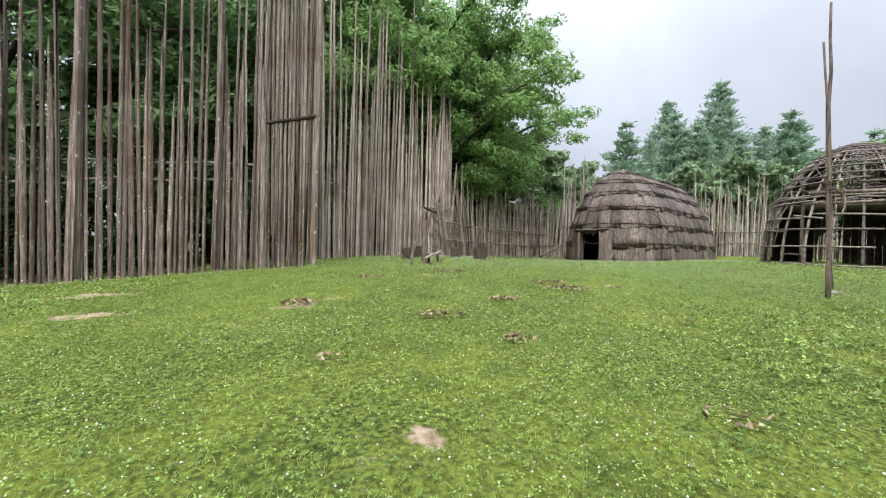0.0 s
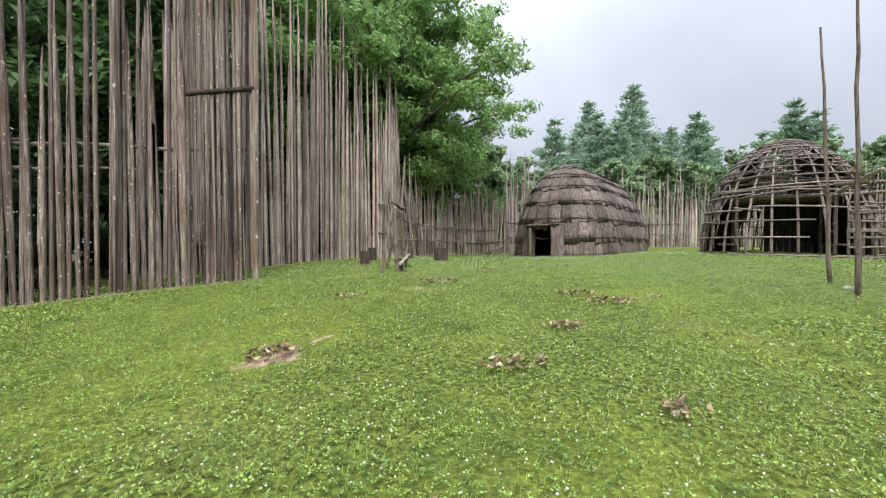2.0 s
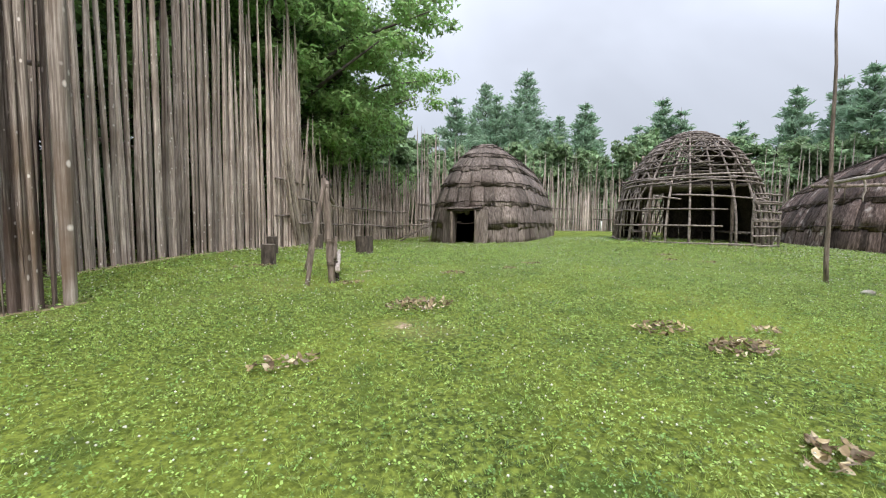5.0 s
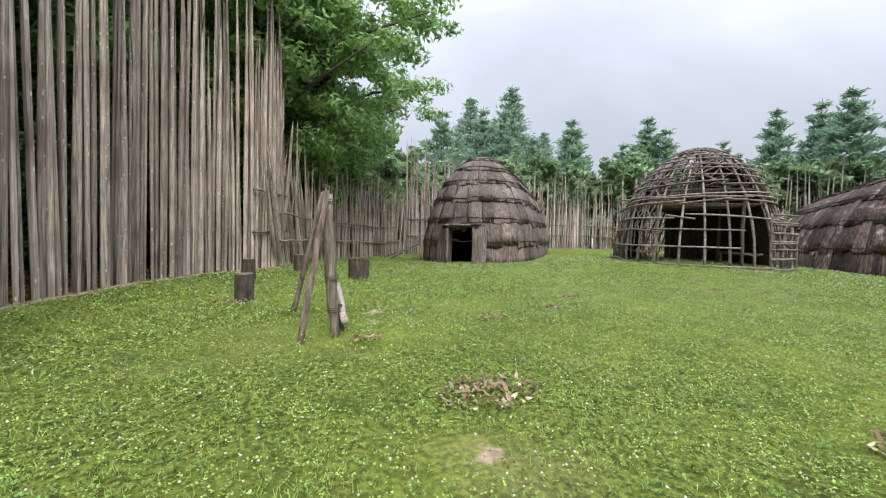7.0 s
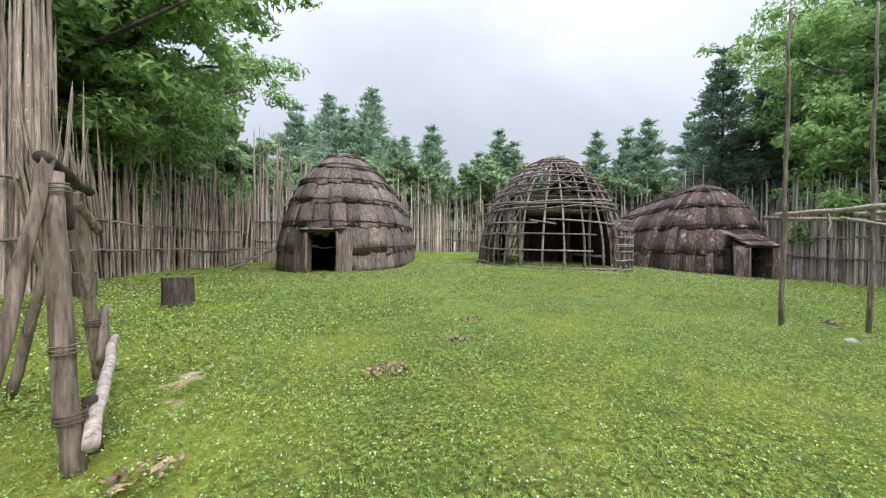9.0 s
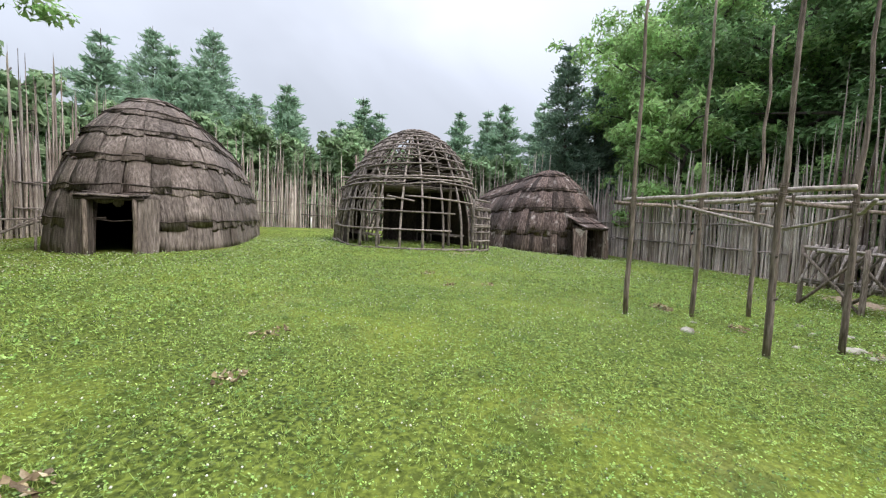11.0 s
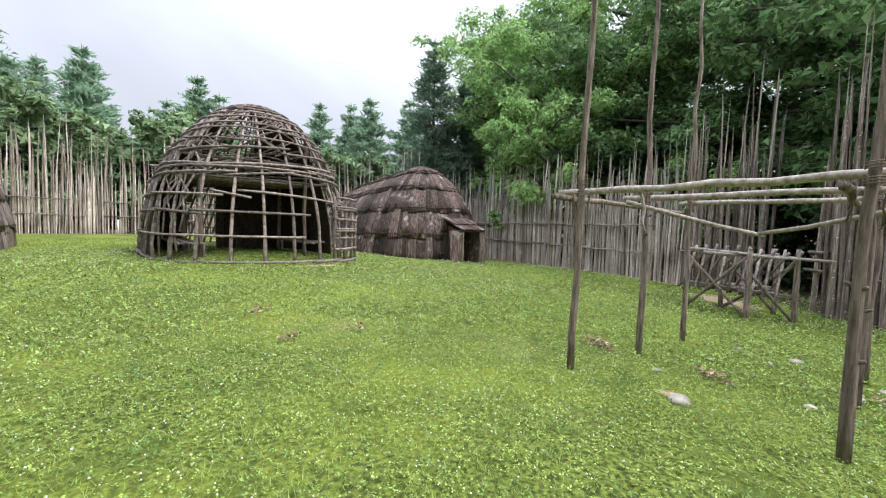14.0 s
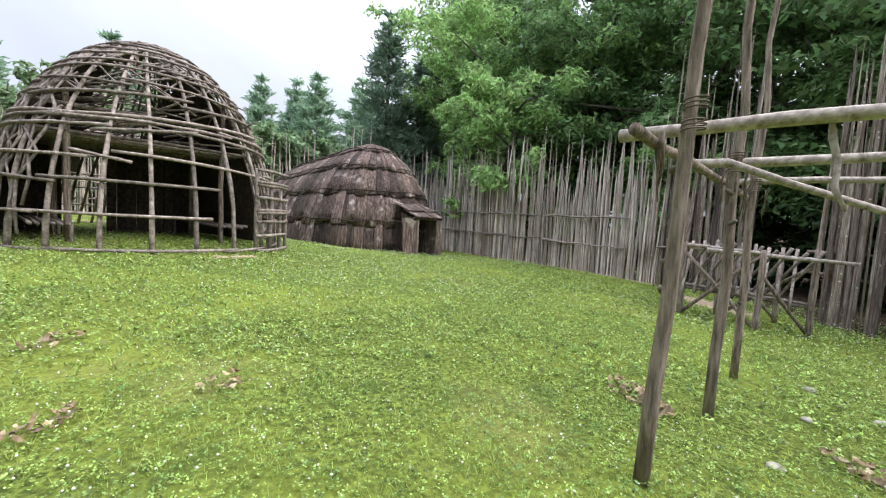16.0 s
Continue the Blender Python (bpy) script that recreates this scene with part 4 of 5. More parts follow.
# ---- barrier of crossed sticks at the gateway ----
def gate_barrier():
    rnd = random.Random(61)
    rack = thing("stick_trestle", "low trestle of posts and rails filled with crossed sticks", "trestle")
    L, B, M, R = (14.85, 4.0), (15.2, 2.9), (13.75, 3.15), (13.6, 2.2)
    R2 = (14.9, 1.75)
    z = lambda p, h: (p[0], p[1], g(*p) + h)

    def put(name, a, b, r, mat=M_POST):
        v, f = stick(a, b, r, r * 0.8, 0.012, 5, 7, rnd)
        part(name, solid(name, v, f, mat), rack)

    for p, h in ((L, 1.6), (B, 1.5), (M, 1.6), (R, 1.72), (R2, 1.6)):
        put("post", z(p, -0.1), z(p, h), 0.065)
    for h in (1.5,):
        put("rail", z(L, h), z(B, h), 0.045, M_STRIPPED)
        put("rail", z(L, h + 0.05), z(M, h + 0.02), 0.045, M_LATTICE)
        put("rail", z((14.3, 3.9), h - 0.02), z((13.2, 1.8), h), 0.045, M_STRIPPED)
        put("rail", z(R, h), z(R2, h), 0.045, M_LATTICE)
        put("rail", z(B, h), z(R2, h), 0.045, M_LATTICE)
    for h in (0.62, 0.68):
        put("rail", z(L, h), z(R, h - 0.05), 0.035, M_LATTICE)
        put("rail", z(B, h), z(R2, h), 0.035, M_STRIPPED)
        put("rail", z(M, h), z(B, h), 0.035, M_LATTICE)
    put("brace", z(L, 1.4), z(M, 0.0), 0.042)
    put("brace", z(L, 0.02), z(M, 1.5), 0.042)
    put("brace", z(M, 1.1), z(R, 0.0), 0.04)
    put("brace", z(B, 0.0), z(R, 1.4), 0.045)
    put("brace", z(B, 1.4), z(R2, 0.05), 0.04)
    for i in range(9):
        t = i / 8
        x, y = 14.75 - 1.05 * t, 3.75 - 1.5 * t
        put("crossed_stick", (x + 0.45, y - 0.15, g(x, y) + 1.62 + rnd.uniform(0, 0.1)), (x - 0.05, y + 0.35, g(x, y) + 0.55), 0.034, M_STRIPPED if i % 3 == 0 else M_LATTICE)
        put("crossed_stick", (x - 0.2, y - 0.05, g(x, y) + 1.6 + rnd.uniform(0, 0.1)), (x + 0.55, y + 0.2, g(x, y) + 0.5), 0.032, M_LATTICE)


gate_barrier()


# ---- brace frame by the fence, stumps ----
def log_frame():
    rnd = random.Random(71)
    fr = thing("log_frame", "rough A-frame of four grey logs with a low peeled bar", "wooden frame")

    def put(name, a, b, r0, r1, mat=M_POST, label="", bend=0.015):
        v, f = stick(a, b, r0, r1, bend, 6, 9, rnd, 0.06)
        return part(name, solid(name, v, f, mat), fr, label)

    z = g(-0.5, 11.4)
    put("post", (-0.475, 10.90, z - 0.15), (-0.54, 11.02, z + 1.5), 0.056, 0.045)
    put("post", (-0.13, 12.55, z - 0.15), (-0.33, 12.2, z + 1.5), 0.052, 0.044)
    put("leg", (-0.865, 10.80, z - 0.1), (-0.56, 11.0, z + 1.58), 0.035, 0.032)
    put("leg", (-0.68, 12.52, z - 0.1), (-0.36, 12.1, z + 1.62), 0.037, 0.033)
    put("top_log", (-0.58, 10.97, z + 1.56), (-0.24, 12.3, z + 1.52), 0.034, 0.034, M_BATTEN_SHADE)
    put("fork", (-0.50, 11.04, z + 1.42), (-0.47, 11.1, z + 1.22), 0.03, 0.024, M_BATTEN_SHADE)
    put("fork", (-0.32, 12.15, z + 1.42), (-0.18, 12.3, z + 1.22), 0.035, 0.03)
    put("low_bar", (-0.44, 10.68, z + 0.2), (-0.07, 12.4, z + 0.36), 0.036, 0.031, M_STRIPPED, "pale peeled bar", 0.014)
    put("stub", (-0.16, 12.35, z + 0.2), (-0.13, 12.42, z + 0.62), 0.042, 0.03, M_POST)
    put("stake", (-0.37, 11.1, z - 0.05), (-0.39, 11.1, z + 0.3), 0.04, 0.038, M_BATTEN_SHADE)
    for h in (0.28, 0.62, 1.42):
        lash((-0.475 - 0.043 * h, 10.90 + 0.08 * h, z + h), 0.062 - 0.007 * h, (0, 0, 1), fr, rnd)
    lash((-0.21, 12.41, z + 0.5), 0.056, (0, 0, 1), fr, rnd)


log_frame()


def stump(x, y, r, h, tilt, seed, extra=False):
    rnd = random.Random(seed)
    st = thing("stump", "upright dark sawn log section used as a seat", "log seat", "log seats by the fence", at=(x, y, g(x, y)))
    n, rings = 18, 5
    verts, faces = [], []
    lob = [1 + rnd.uniform(-0.05, 0.05) for _ in range(n)]
    for i in range(rings + 1):
        t = i / rings
        for k in range(n):
            a = 2 * math.pi * k / n
            rr = r * lob[k] * (1.04 - 0.06 * t) * rnd.uniform(0.985, 1.015)
            verts.append((rr * math.cos(a), rr * math.sin(a), -0.05 + (h + 0.05) * t))
    for i in range(rings):
        for k in range(n):
            a, b = i * n + k, i * n + (k + 1) % n
            faces.append((a, b, b + n, a + n))
    part("bark_side", solid("bark_side", verts, faces, M_STUMP), st, m=pose(0, 0, 0, tilt, 0, 0))
    top = [(r * lob[k] * 0.97 * math.cos(2 * math.pi * k / n), r * lob[k] * 0.97 * math.sin(2 * math.pi * k / n), h + 0.004) for k in range(n)]
    top += [(p[0], p[1], h - 0.02) for p in top]
    ff = [tuple(range(n))] + [(k + n, (k + 1) % n + n, (k + 1) % n, k) for k in range(n)]
    part("cut_top", solid("cut_top", top, ff, M_STUMPTOP, False), st, "greyed sawn top", pose(0, 0, 0, tilt, 0, 0))
    return st


stump(-1.22, 13.62, 0.135, 0.44, 2, 81)
stump(1.52, 16.6, 0.25, 0.52, -2, 82)
stump(0.56, 19.3, 0.2, 0.5, 1, 83)
stump(-1.0, 16.6, 0.14, 0.5, 0, 84)


# ---- pole frame beside the northern lodge, marker stake ----
def side_frame():
    rnd = random.Random(91)
    fr = thing("leaning_pole_frame", "small leaning frame of thin poles beside the lodge", "pole frame")
    c = (7.2, 27.2)
    z = g(*c)
    for a, b in (((6.4, 28.2, z), (8.6, 26.2, z + 1.15)), ((6.2, 26.6, z), (7.9, 25.9, z + 1.1)), ((7.7, 25.9, z - 0.05), (7.75, 25.9, z + 1.3)), ((6.6, 28.0, z + 0.9), (8.4, 26.2, z + 1.0))):
        v, f = stick(a, b, 0.04, 0.03, 0.01, 4, 6, rnd)
        part("pole", solid("pole", v, f, M_LATTICE), fr)


side_frame()
v, f = tube([(28.7, 33.05, g(28.7, 33) - 0.05), (28.7, 33.05, g(28.7, 33) + 0.95)], 0.055, 10)
tagged(new("marker_stake", solid("marker_stake", v, f, M_WHITE)), "short white-painted stake standing in the grass", "stake")


# ---- trees ----
def leaf_cloud(centres, radii, count, size, mat, seed, flat=0.7, aspect=1.6):
    """Many small leaf faces spread over the shells of clumps."""
    rg = np.random.default_rng(seed)
    c = np.asarray(centres)
    r = np.asarray(radii)
    w = r ** 2 / (r ** 2).sum()
    pick = rg.choice(len(c), count, p=w)
    d = rg.normal(size=(count, 3))
    d /= np.linalg.norm(d, axis=1)[:, None]
    rad = r[pick] * 1.25 * rg.random(count) ** 0.55
    p = c[pick] + d * rad[:, None] * np.array([1, 1, flat])
    nrm = d * 0.5 + rg.normal(0, 0.45, (count, 3)) + np.array([0, 0, 0.55])
    nrm /= np.linalg.norm(nrm, axis=1)[:, None]
    u = np.cross(nrm, rg.normal(size=(count, 3)))
    u /= np.linalg.norm(u, axis=1)[:, None]
    v = np.cross(nrm, u)
    s = size * rg.uniform(0.6, 1.4, count)[:, None]
    a, b = u * s * aspect * 0.5, v * s * 0.5
    verts = np.stack([p - a, p + a * 0.3 + b, p + a - b * 0.4], 1)
    faces = np.arange(count * 3).reshape(-1, 3)
    return mesh_of("crown", verts, faces, mat, False)


def broadleaf(name, label, height, spread, leaves, mat, seed, size=0.3, low=0.25):
    rnd = random.Random(seed)
    tree = thing(name, label, "tree", "trees round the stockade")
    tv, tf = [], []
    centres, radii = [], []

    def add(vf):
        o = len(tv)
        tv.extend(vf[0])
        tf.extend([tuple(i + o for i in q) for q in vf[1]])

    pts = [Vector((rnd.uniform(-0.2, 0.2) * i, rnd.uniform(-0.2, 0.2) * i, height * 0.8 * i / 6 - (0.3 if i == 0 else 0))) for i in range(7)]
    add(tube(pts, [height * 0.018 * (1 - 0.13 * i) for i in range(7)], 8, 0.06, rnd))
    n = int(13 + height * 0.7)
    for i in range(n):
        t = low + (0.95 - low) * (i + 0.5) / n
        a = i * 2.4 + rnd.uniform(-0.5, 0.5)
        k = min(5, int(t * 0.95 * 6))
        start = pts[k].lerp(pts[k + 1], min(1, t * 6 * 0.95 - k))
        reach = spread * (0.55 + 0.6 * math.sin(math.pi * min(1, (t - low) / (1 - low) * 0.85 + 0.12))) * rnd.uniform(0.55, 1.0)
        tip = start + Vector((math.cos(a) * reach, math.sin(a) * reach, height * rnd.uniform(0.04, 0.16)))
        midp = start.lerp(tip, 0.5) + Vector((0, 0, rnd.uniform(-0.1, 0.5)))
        add(tube([start, midp, tip], [height * 0.007, height * 0.0045, height * 0.0015], 5, 0.05, rnd))
        for q in range(11):
            s = rnd.uniform(0.35, 1.08)
            centres.append(start.lerp(tip, s) + Vector((rnd.uniform(-1, 1), rnd.uniform(-1, 1), rnd.uniform(-0.7, 0.8))) * spread * 0.24)
            radii.append(spread * rnd.choice((0.07, 0.1, 0.13, 0.18)))
    part("trunk", solid("trunk", tv, tf, M_TRUNK), tree)
    part("crown", leaf_cloud([tuple(c) for c in centres], radii, leaves, size, mat, seed, 0.5), tree)
    return tree


def pine(name, label, height, spread, leaves, seed, bare=0.12, needle=0.2, mat=M_NEEDLE_HAZED):
    rnd = random.Random(seed)
    tree = thing(name, label, "pine tree", "trees round the stockade")
    v, f = tube([(0, 0, -0.3), (rnd.uniform(-0.1, 0.1), rnd.uniform(-0.1, 0.1), height * 0.5), (0, 0, height)], [height * 0.014, height * 0.009, 0.02], 8)
    tv, tf = list(v), list(f)
    rg = np.random.default_rng(seed)
    tiers = int(height * 1.25)
    sprays = []
    for i in range(tiers):
        t = bare + (1 - bare) * i / tiers
        reach = spread * (1 - t) ** 0.8 * (1.0 if t > bare + 0.1 else 0.85) + 0.2
        for q in range(6):
            a = q * 1.05 + i * 0.7 + rnd.uniform(-0.35, 0.35)
            rr = reach * rnd.uniform(0.55, 1.12)
            z = height * t + rnd.uniform(-0.3, 0.3)
            tip = Vector((math.cos(a) * rr, math.sin(a) * rr, z + rr * rnd.uniform(0.05, 0.32)))
            vv, ff = tube([(0, 0, z), tip], [0.05, 0.012], 4)
            o = len(tv)
            tv.extend(vv)
            tf.extend([tuple(x + o for x in qq) for qq in ff])
            sprays.append(((0, 0, z), tuple(tip), rr))
    # needle sprays strung along every branch, thicker towards its end
    roots, tips, lens = (np.array([q[j] for q in sprays]) for j in range(3))
    pick = rg.choice(len(sprays), leaves, p=lens / lens.sum())
    along_ = rg.random(leaves) ** 0.6
    p = roots[pick] + (tips[pick] - roots[pick]) * (0.15 + 0.9 * along_)[:, None]
    p += rg.normal(size=(leaves, 3)) * (0.1 + 0.13 * lens[pick])[:, None] * np.array([1, 1, 0.55])
    way_ = tips[pick] - roots[pick]
    way_ /= np.linalg.norm(way_, axis=1)[:, None]
    u = way_ + rg.normal(0, 0.45, (leaves, 3)) + np.array([0, 0, 0.25])
    u /= np.linalg.norm(u, axis=1)[:, None]
    w = np.cross(u, rg.normal(size=(leaves, 3)))
    w /= np.linalg.norm(w, axis=1)[:, None]
    sz = needle * rg.uniform(0.6, 1.4, leaves)[:, None]
    verts = np.stack([p - u * sz * 1.1, p + w * sz * 0.42, p + u * sz * 1.1 - w * sz * 0.3], 1)
    part("trunk", solid("trunk", tv, tf, M_TRUNK), tree)
    part("crown", mesh_of("crown", verts, np.arange(leaves * 3).reshape(-1, 3), mat, False), tree)
    return tree


def plant(proto, spots, seed):
    rnd = random.Random(seed)
    first = True
    for x, y, s in spots:
        m = pose(x, y, g(x, y), 0, 0, rnd.uniform(0, 360))
        if first:
            proto.matrix_basis = m @ Matrix.Diagonal((s, s, s, 1))
            first = False
        else:
            ob = copy_thing(proto, m)
            ob.scale = (s, s, s * rnd.uniform(0.92, 1.08))


OAK = broadleaf("broadleaf_tree", "tall broadleaf tree in full summer leaf", 17, 5.4, 40000, M_LEAF, 101, 0.18, 0.2)
plant(OAK, [(0.2, 25.2, 1.05), (-5.0, 22.5, 1.1), (2.4, 29.0, 1.1), (-3.5, 30, 1.2), (36.0, 2.5, 1.3), (47, 5.5, 1.55)], 1)
OAK_B = broadleaf("broadleaf_tree", "broadleaf tree in summer leaf, leaf colour darkened for shade", 18, 5.6, 27000, M_LEAF_SHADED, 102, 0.21, 0.16)
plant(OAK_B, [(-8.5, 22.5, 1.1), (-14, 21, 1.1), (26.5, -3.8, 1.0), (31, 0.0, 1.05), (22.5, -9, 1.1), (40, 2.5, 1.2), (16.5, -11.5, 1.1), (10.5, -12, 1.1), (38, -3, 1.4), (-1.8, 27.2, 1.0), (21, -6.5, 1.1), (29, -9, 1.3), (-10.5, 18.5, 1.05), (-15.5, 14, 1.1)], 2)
LOW = broadleaf("young_tree", "young bright green tree behind the fence", 8, 3.0, 12000, M_LEAF, 103, 0.17, 0.08)
plant(LOW, [(1.0, 28.0, 0.95), (-2.6, 24.6, 0.9), (4.0, 32.0, 0.8), (8.5, 35.5, 0.8), (31, 43.5, 0.75), (29.2, 5.4, 1.4), (34, 7.6, 0.8), (23.3, -1.2, 0.8), (45, 27, 0.9)], 3)
# bushes backing the fence gaps; their near-black leaves stand in for wood shade
UNDER = broadleaf("understory_bush", "leafy undergrowth at the wood's edge, leaf colour darkened for shade", 5, 3.2, 6500, M_SHADE, 104, 0.2, 0.02)
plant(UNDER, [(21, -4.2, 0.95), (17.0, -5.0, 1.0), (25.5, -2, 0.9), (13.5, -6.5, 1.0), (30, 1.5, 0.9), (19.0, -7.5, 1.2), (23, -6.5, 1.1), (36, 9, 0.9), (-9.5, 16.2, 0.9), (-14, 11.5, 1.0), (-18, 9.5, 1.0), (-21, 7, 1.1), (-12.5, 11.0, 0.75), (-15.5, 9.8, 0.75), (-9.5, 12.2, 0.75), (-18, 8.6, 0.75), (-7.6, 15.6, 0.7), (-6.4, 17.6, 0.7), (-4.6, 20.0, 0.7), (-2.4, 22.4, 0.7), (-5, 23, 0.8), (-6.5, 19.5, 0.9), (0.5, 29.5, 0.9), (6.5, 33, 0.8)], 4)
PINE = pine("white_pine", "tall blue-green white pine with haze put into its needle colour", 20, 5.4, 22000, 105, 0.06, 0.22)
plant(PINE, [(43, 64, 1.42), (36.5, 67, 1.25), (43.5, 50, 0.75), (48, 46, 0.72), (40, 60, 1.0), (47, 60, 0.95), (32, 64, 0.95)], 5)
SPRUCE = pine("spruce_tree", "dark green spruce with a narrow spire", 19, 3.9, 22000, 108, 0.04, 0.19, M_SPRUCE)
plant(SPRUCE, [(42.0, 13.9, 1.0), (43.5, 11.2, 0.88), (46.5, 9.8, 0.95)], 8)
MIX = broadleaf("broadleaf_tree", "rounded broadleaf tree of the far woods, leaf colour paled for haze", 12, 4.4, 10000, M_FAR_HAZED, 106, 0.42, 0.04)
rnd = random.Random(606)
ring = [(13, 43, 1.0), (9, 40, 1.05), (5.5, 37, 1.1), (17.5, 46, 0.95)]
for k in range(17):
    az = radians(26 + 3.7 * k)
    rad = 50 + rnd.uniform(-3, 4)
    ring.append((2 + rad * math.sin(az), 5 + rad * math.cos(az), rnd.uniform(0.9, 1.08)))
plant(MIX, ring, 6)
FAR_PINE = pine("pine_tree", "dense pine of the far woods, needle colour paled for haze", 15, 3.8, 10000, 107, 0.05, 0.28)
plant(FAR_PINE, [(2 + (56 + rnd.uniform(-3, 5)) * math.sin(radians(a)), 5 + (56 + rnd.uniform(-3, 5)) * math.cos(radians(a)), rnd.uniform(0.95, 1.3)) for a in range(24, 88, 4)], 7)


# ---- leaf litter, stones ----
def litter(x, y, rx, ry, count, seed, big=0.024):
    """A little heap of curled dry leaves on the grass."""
    rg = np.random.default_rng(seed)
    rr = np.sqrt(rg.random(count))
    a = rg.random(count) * 6.283
    px, py = x + rx * rr * np.cos(a), y + ry * rr * np.sin(a)
    pz = lie(px, py) + 0.035 + rg.random(count) * 0.035 * (1.1 - rr)
    ang = rg.random(count) * 6.283
    s = big * rg.uniform(0.45, 1.7, count)
    tilt = rg.normal(0, 0.42, (count, 2))
    verts = []
    for lx, ly, lz in ((-1, 0, 0.45), (-0.3, -0.5, 0.1), (0.5, -0.45, 0.25), (1, 0, 0.5), (0.5, 0.45, 0.1), (-0.3, 0.5, 0.35)):
        ux = (lx * np.cos(ang) - ly * np.sin(ang)) * s
        uy = (lx * np.sin(ang) + ly * np.cos(ang)) * s
        verts.append(np.stack([px + ux, py + uy, pz + lz * s + ux * tilt[:, 0] + uy * tilt[:, 1]], -1))
    v = np.stack(verts, 1).reshape(-1, 3)
    f = (np.arange(count)[:, None] * 6 + np.arange(6)[None]).reshape(-1, 6)
    ob = new("leaf_litter", mesh_of("leaf_litter", v, f, M_DEADLEAF, False))
    tagged(ob, "small scatter of curled dry brown leaves on the lawn", "dead leaves", "leaf scatters on the lawn", "stuff")


for i, (x, y, rx, ry, c) in enumerate([(2.08, 6.7, 0.36, 0.2, 60), (1.91, 7.3, 0.34, 0.2, 40), (0.88, 5.68, 0.22, 0.12, 26), (0.0, 4.78, 0.3, 0.14, 34), (-1.93, 5.44, 0.24, 0.18, 56), (0.12, 8.95, 0.4, 0.26, 80),
                                       (1.55, 10.9, 0.24, 0.14, 30), (9.38, 7.84, 0.4, 0.2, 70), (2.88, 11.21, 0.16, 0.1, 16), (-1.37, 7.82, 0.26, 0.12, 22), (8.4, 6.85, 0.3, 0.14, 34), (9.46, 12.7, 0.26, 0.12, 20),
                                       (8.23, 11.65, 0.22, 0.1, 16), (8.88, 11.05, 0.2, 0.12, 12), (-1.47, 13.43, 0.4, 0.14, 22), (0.74, 3.89, 0.18, 0.1, 14), (-0.92, 3.3, 0.16, 0.1, 10), (1.76, 2.41, 0.2, 0.12, 10),
                                       (-0.26, 10.59, 0.2, 0.13, 24), (3.9, 11.84, 0.26, 0.14, 16), (8.0, 5.3, 0.3, 0.2, 22), (2.9, 6.9, 0.2, 0.1, 10)]):
    litter(x, y, rx, ry, int(c * 2.2), 200 + i)


def stone(x, y, r, flat, seed):
    rnd = random.Random(seed)
    bm = bmesh.new()
    bmesh.ops.create_icosphere(bm, subdivisions=3, radius=r)
    o = Vector((rnd.uniform(0, 50), rnd.uniform(0, 50), 0))
    sx, sy = rnd.uniform(0.8, 1.3), rnd.uniform(0.7, 1.0)
    for vert in bm.verts:
        k = 1 + 0.28 * noise.noise(vert.co * 2.2 / r * 0.5 + o) + 0.06 * noise.noise(vert.co * 9 / r * 0.5 + o)
        vert.co = Vector((vert.co.x * sx * k, vert.co.y * sy * k, vert.co.z * flat * k))
    me = bpy.data.meshes.new("stone")
    bm.to_mesh(me)
    bm.free()
    me.polygons.foreach_set("use_smooth", [True] * len(me.polygons))
    me.materials.append(M_ROCK)
    ob = new("stone", me)
    ob.matrix_basis = pose(x, y, g(x, y) + r * flat * 0.3, 0, 0, rnd.uniform(0, 360))
    tagged(ob, "pale grey weathered stone half sunk in the grass", "stone", "stones under the rack")


for i, (x, y, r) in enumerate([(7.45, 7.68, 0.15), (8.43, 7.46, 0.07), (8.4, 5.43, 0.12), (8.2, 5.6, 0.14), (9.75, 5.0, 0.1), (9.4, 5.6, 0.08), (8.0, 5.35, 0.1), (9.3, 6.4, 0.07),
                               (10.2, 5.5, 0.09), (7.75, 6.35, 0.07), (8.6, 4.9, 0.1), (7.9, 5.5, 0.08)]):
    stone(x, y, r * 0.75, 0.5, 300 + i)


# ---- grass, clover and its flowers ----
LINE = np.array([(0, 0), (-1.6, 3.3), (-1.5, 6.6), (-0.7, 8.2), (2, 8.9), (6, 9.7)])


def lodge_free(x, y):
    ok = np.ones(np.shape(x), dtype=bool)
    for lo in (LODGE_N, LODGE_E):
        al = (x - lo.f[0]) * lo.d.x + (y - lo.f[1]) * lo.d.y
        ac = (x - lo.f[0]) * lo.r.x + (y - lo.f[1]) * lo.r.y
        ok &= ~((al > 0.1) & (al < lo.L) & (np.abs(ac) < lo.W))
    return ok


def scatter(count, near, far, seed, reach=6):
    """Places on the lawn between two distances from the trodden line, thinned by bare earth."""
    rg = np.random.default_rng(seed)
    lo, hi = LINE.min(0) - far, LINE.max(0) + far
    lo, hi = np.maximum(lo, (-14, -1.8)), np.minimum(hi, (34, 34))
    x, y = rg.uniform(lo[0], hi[0], count * reach), rg.uniform(lo[1], hi[1], count * reach)
    d = away(x, y, LINE)
    n = (np.sin(x * 1.9 + 1.3 * np.sin(y * 1.3)) + np.sin(y * 2.3 + 1.7 * np.sin(x * 0.9))) * 0.25 + 0.5
    ok = (d >= near) & (d < far) & (bareness(x, y) < 0.3 + 0.75 * rg.random(x.size)) & lodge_free(x, y) & (rg.random(x.size) < 0.55 + 0.45 * n)
    x, y = x[ok][:count], y[ok][:count]
    return x, y, lie(x, y), rg


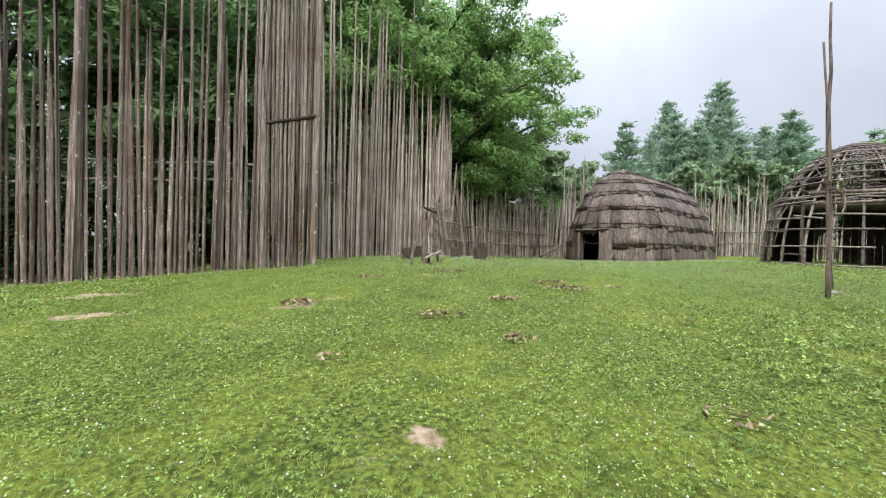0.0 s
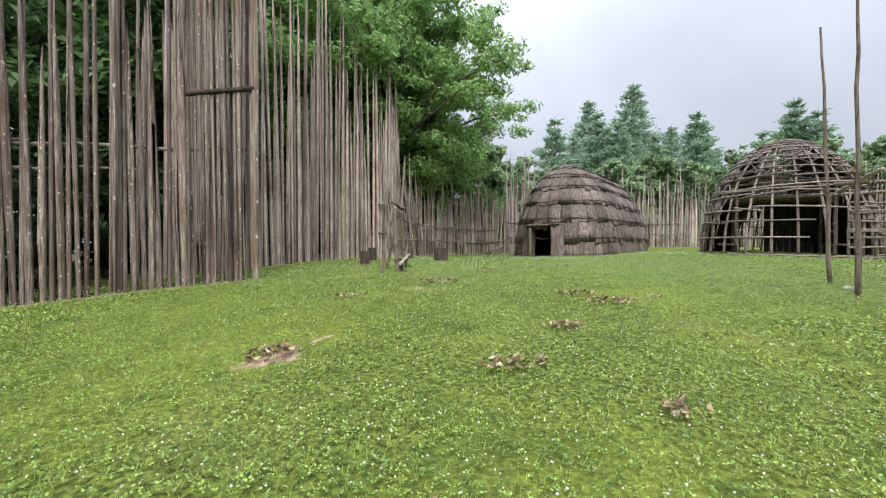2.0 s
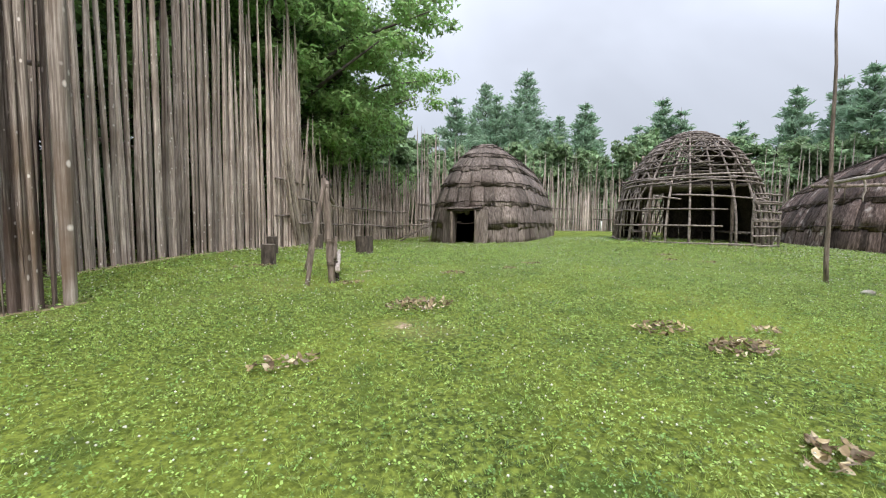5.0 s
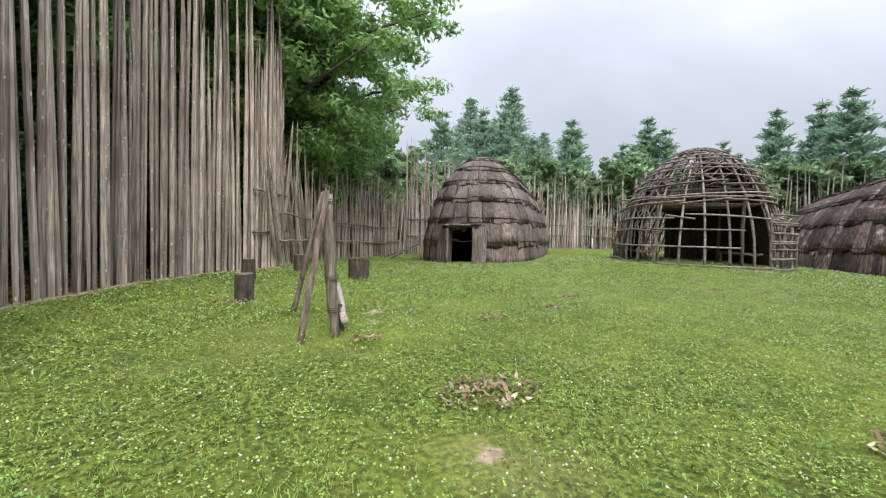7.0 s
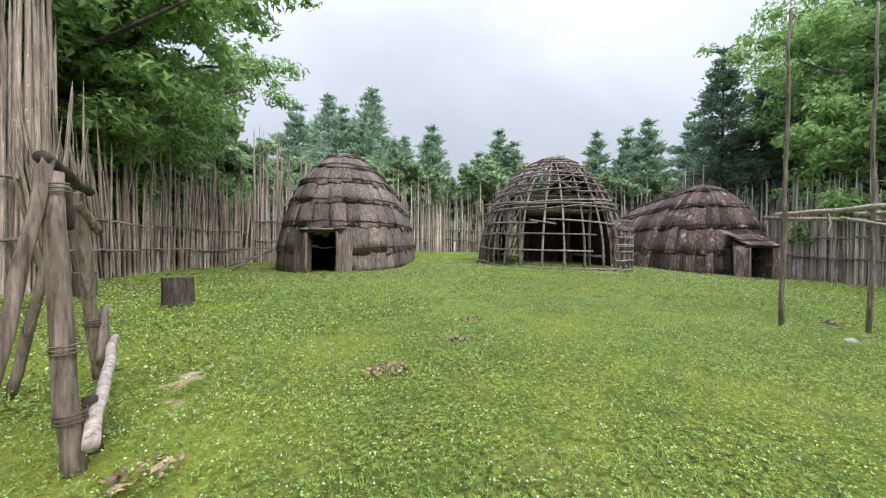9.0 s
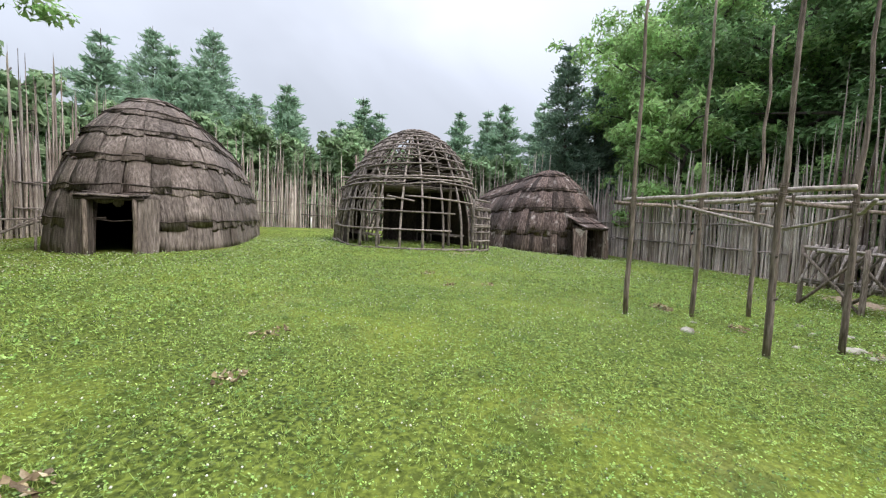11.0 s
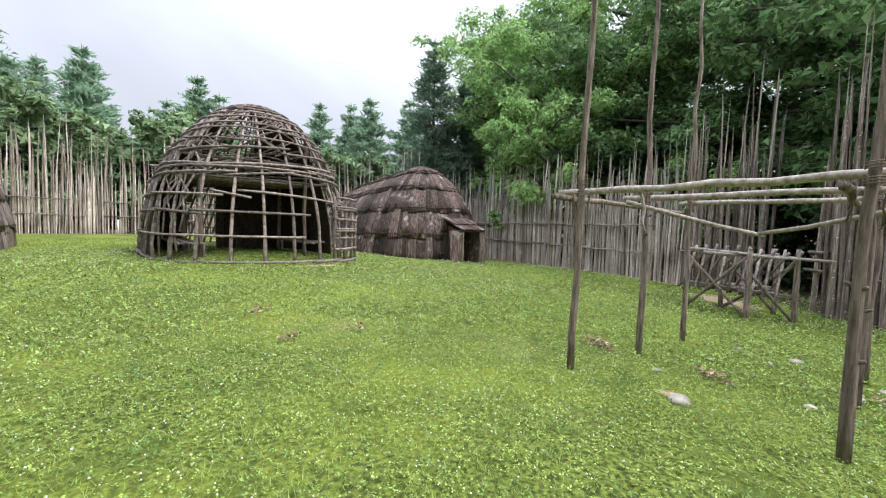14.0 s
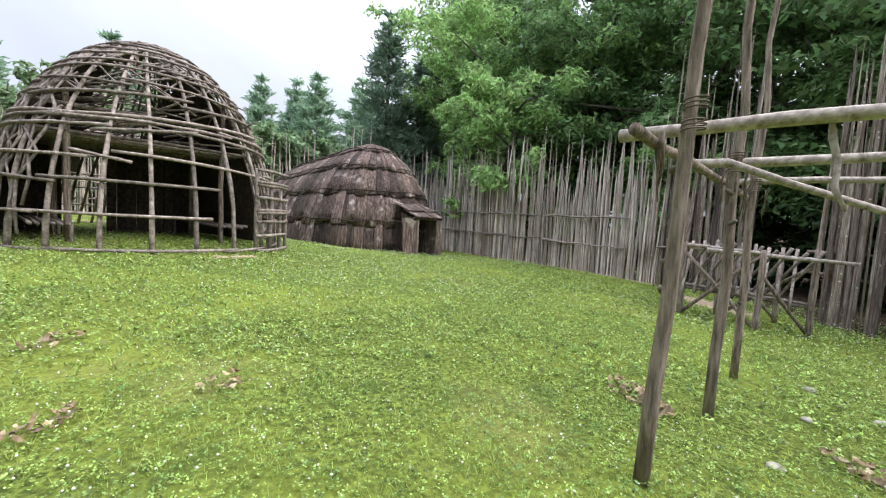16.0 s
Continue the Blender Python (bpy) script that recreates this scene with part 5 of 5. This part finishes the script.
def blades(name, count, near, far, height, width, per, seed):
    x, y, z, rg = scatter(count, near, far, seed)
    k = len(x) * per
    x, y, z = (np.repeat(q, per) for q in (x, y, z))
    x = x + rg.normal(0, 0.022 * height / 0.07, k)
    y = y + rg.normal(0, 0.022 * height / 0.07, k)
    h = height * rg.uniform(0.45, 1.25, k)
    a = rg.uniform(0, 6.283, k)
    w = width * rg.uniform(0.7, 1.3, k)
    lean = rg.uniform(0.4, 1.7, k) * h
    lx, ly = np.cos(a) * lean, np.sin(a) * lean
    sx, sy = -np.sin(a) * w, np.cos(a) * w
    v = np.stack([np.stack([x - sx, y - sy, z], -1), np.stack([x + sx, y + sy, z], -1), np.stack([x + lx, y + ly, z + h * 0.95], -1)], 1)
    ob = new(name, mesh_of(name, v, np.arange(k * 3).reshape(-1, 3), M_GRASS, False))
    tagged(ob, "short bright green lawn grass", "grass", kind="stuff")


def clover(name, count, near, far, size, height, seed):
    x, y, z, rg = scatter(count, near, far, seed)
    k = len(x)
    h = height * rg.uniform(0.5, 1.3, k)
    s = size * rg.uniform(0.6, 1.35, k)
    a0 = rg.uniform(0, 6.283, k)
    leaves = []
    for j in range(3):
        a = a0 + j * 2.094 + rg.normal(0, 0.15, k)
        c, d = np.cos(a), np.sin(a)
        droop = rg.normal(0.1, 0.35, k)
        turn = rg.normal(0, 0.35, k)
        for along_, across in ((0.12, 0.0), (0.75, -0.5), (1.15, 0.0), (0.75, 0.5)):
            leaves.append(np.stack([x + (c * along_ - d * across) * s, y + (d * along_ + c * across) * s, z + h + (along_ * droop + across * turn) * s], -1))
    v = np.stack(leaves, 1)
    k *= 2
    ob = new(name, mesh_of(name, v, np.arange(k * 6).reshape(-1, 4), M_CLOVER, False))
    tagged(ob, "low green clover leaves in the lawn", "clover", kind="stuff")


def flowers(name, count, near, far, size, seed):
    x, y, z, rg = scatter(count, near, far, seed)
    keep = (np.sin(x * 0.8 + 2) + np.sin(y * 0.7) + rg.normal(0, 0.9, len(x))) > -0.4
    x, y, z = x[keep], y[keep], z[keep]
    k = len(x)
    s = size * rg.uniform(0.7, 1.25, k)
    h = rg.uniform(0.05, 0.11, k)
    oct_v = np.array([(1, 0, 0), (0, 1, 0), (-1, 0, 0), (0, -1, 0), (0, 0, 0.9), (0, 0, -0.9)])
    oct_f = np.array([(0, 1, 4), (1, 2, 4), (2, 3, 4), (3, 0, 4), (1, 0, 5), (2, 1, 5), (3, 2, 5), (0, 3, 5)])
    v = np.stack([x, y, z + h], -1)[:, None] + oct_v[None] * s[:, None, None]
    f = (np.arange(k)[:, None, None] * 6 + oct_f[None]).reshape(-1, 3)
    ob = new(name, mesh_of(name, v.reshape(-1, 3), f, M_FLOWER, True))
    tagged(ob, "small white clover flower heads dotted over the lawn", "clover flowers", kind="stuff")


blades("grass", 46000, 0.0, 3.6, 0.038, 0.0023, 5, 401)
blades("grass", 38000, 3.6, 9.0, 0.045, 0.0055, 5, 402)
blades("grass", 42000, 9.0, 26.0, 0.055, 0.012, 4, 403)
clover("clover", 110000, 0.0, 3.6, 0.0125, 0.04, 404)
clover("clover", 46000, 3.6, 9.0, 0.025, 0.05, 405)
clover("clover", 22000, 9.0, 19.0, 0.04, 0.055, 408)
flowers("clover_flowers", 10000, 0.0, 6.0, 0.0075, 406)
flowers("clover_flowers", 15000, 6.0, 20.0, 0.013, 407)
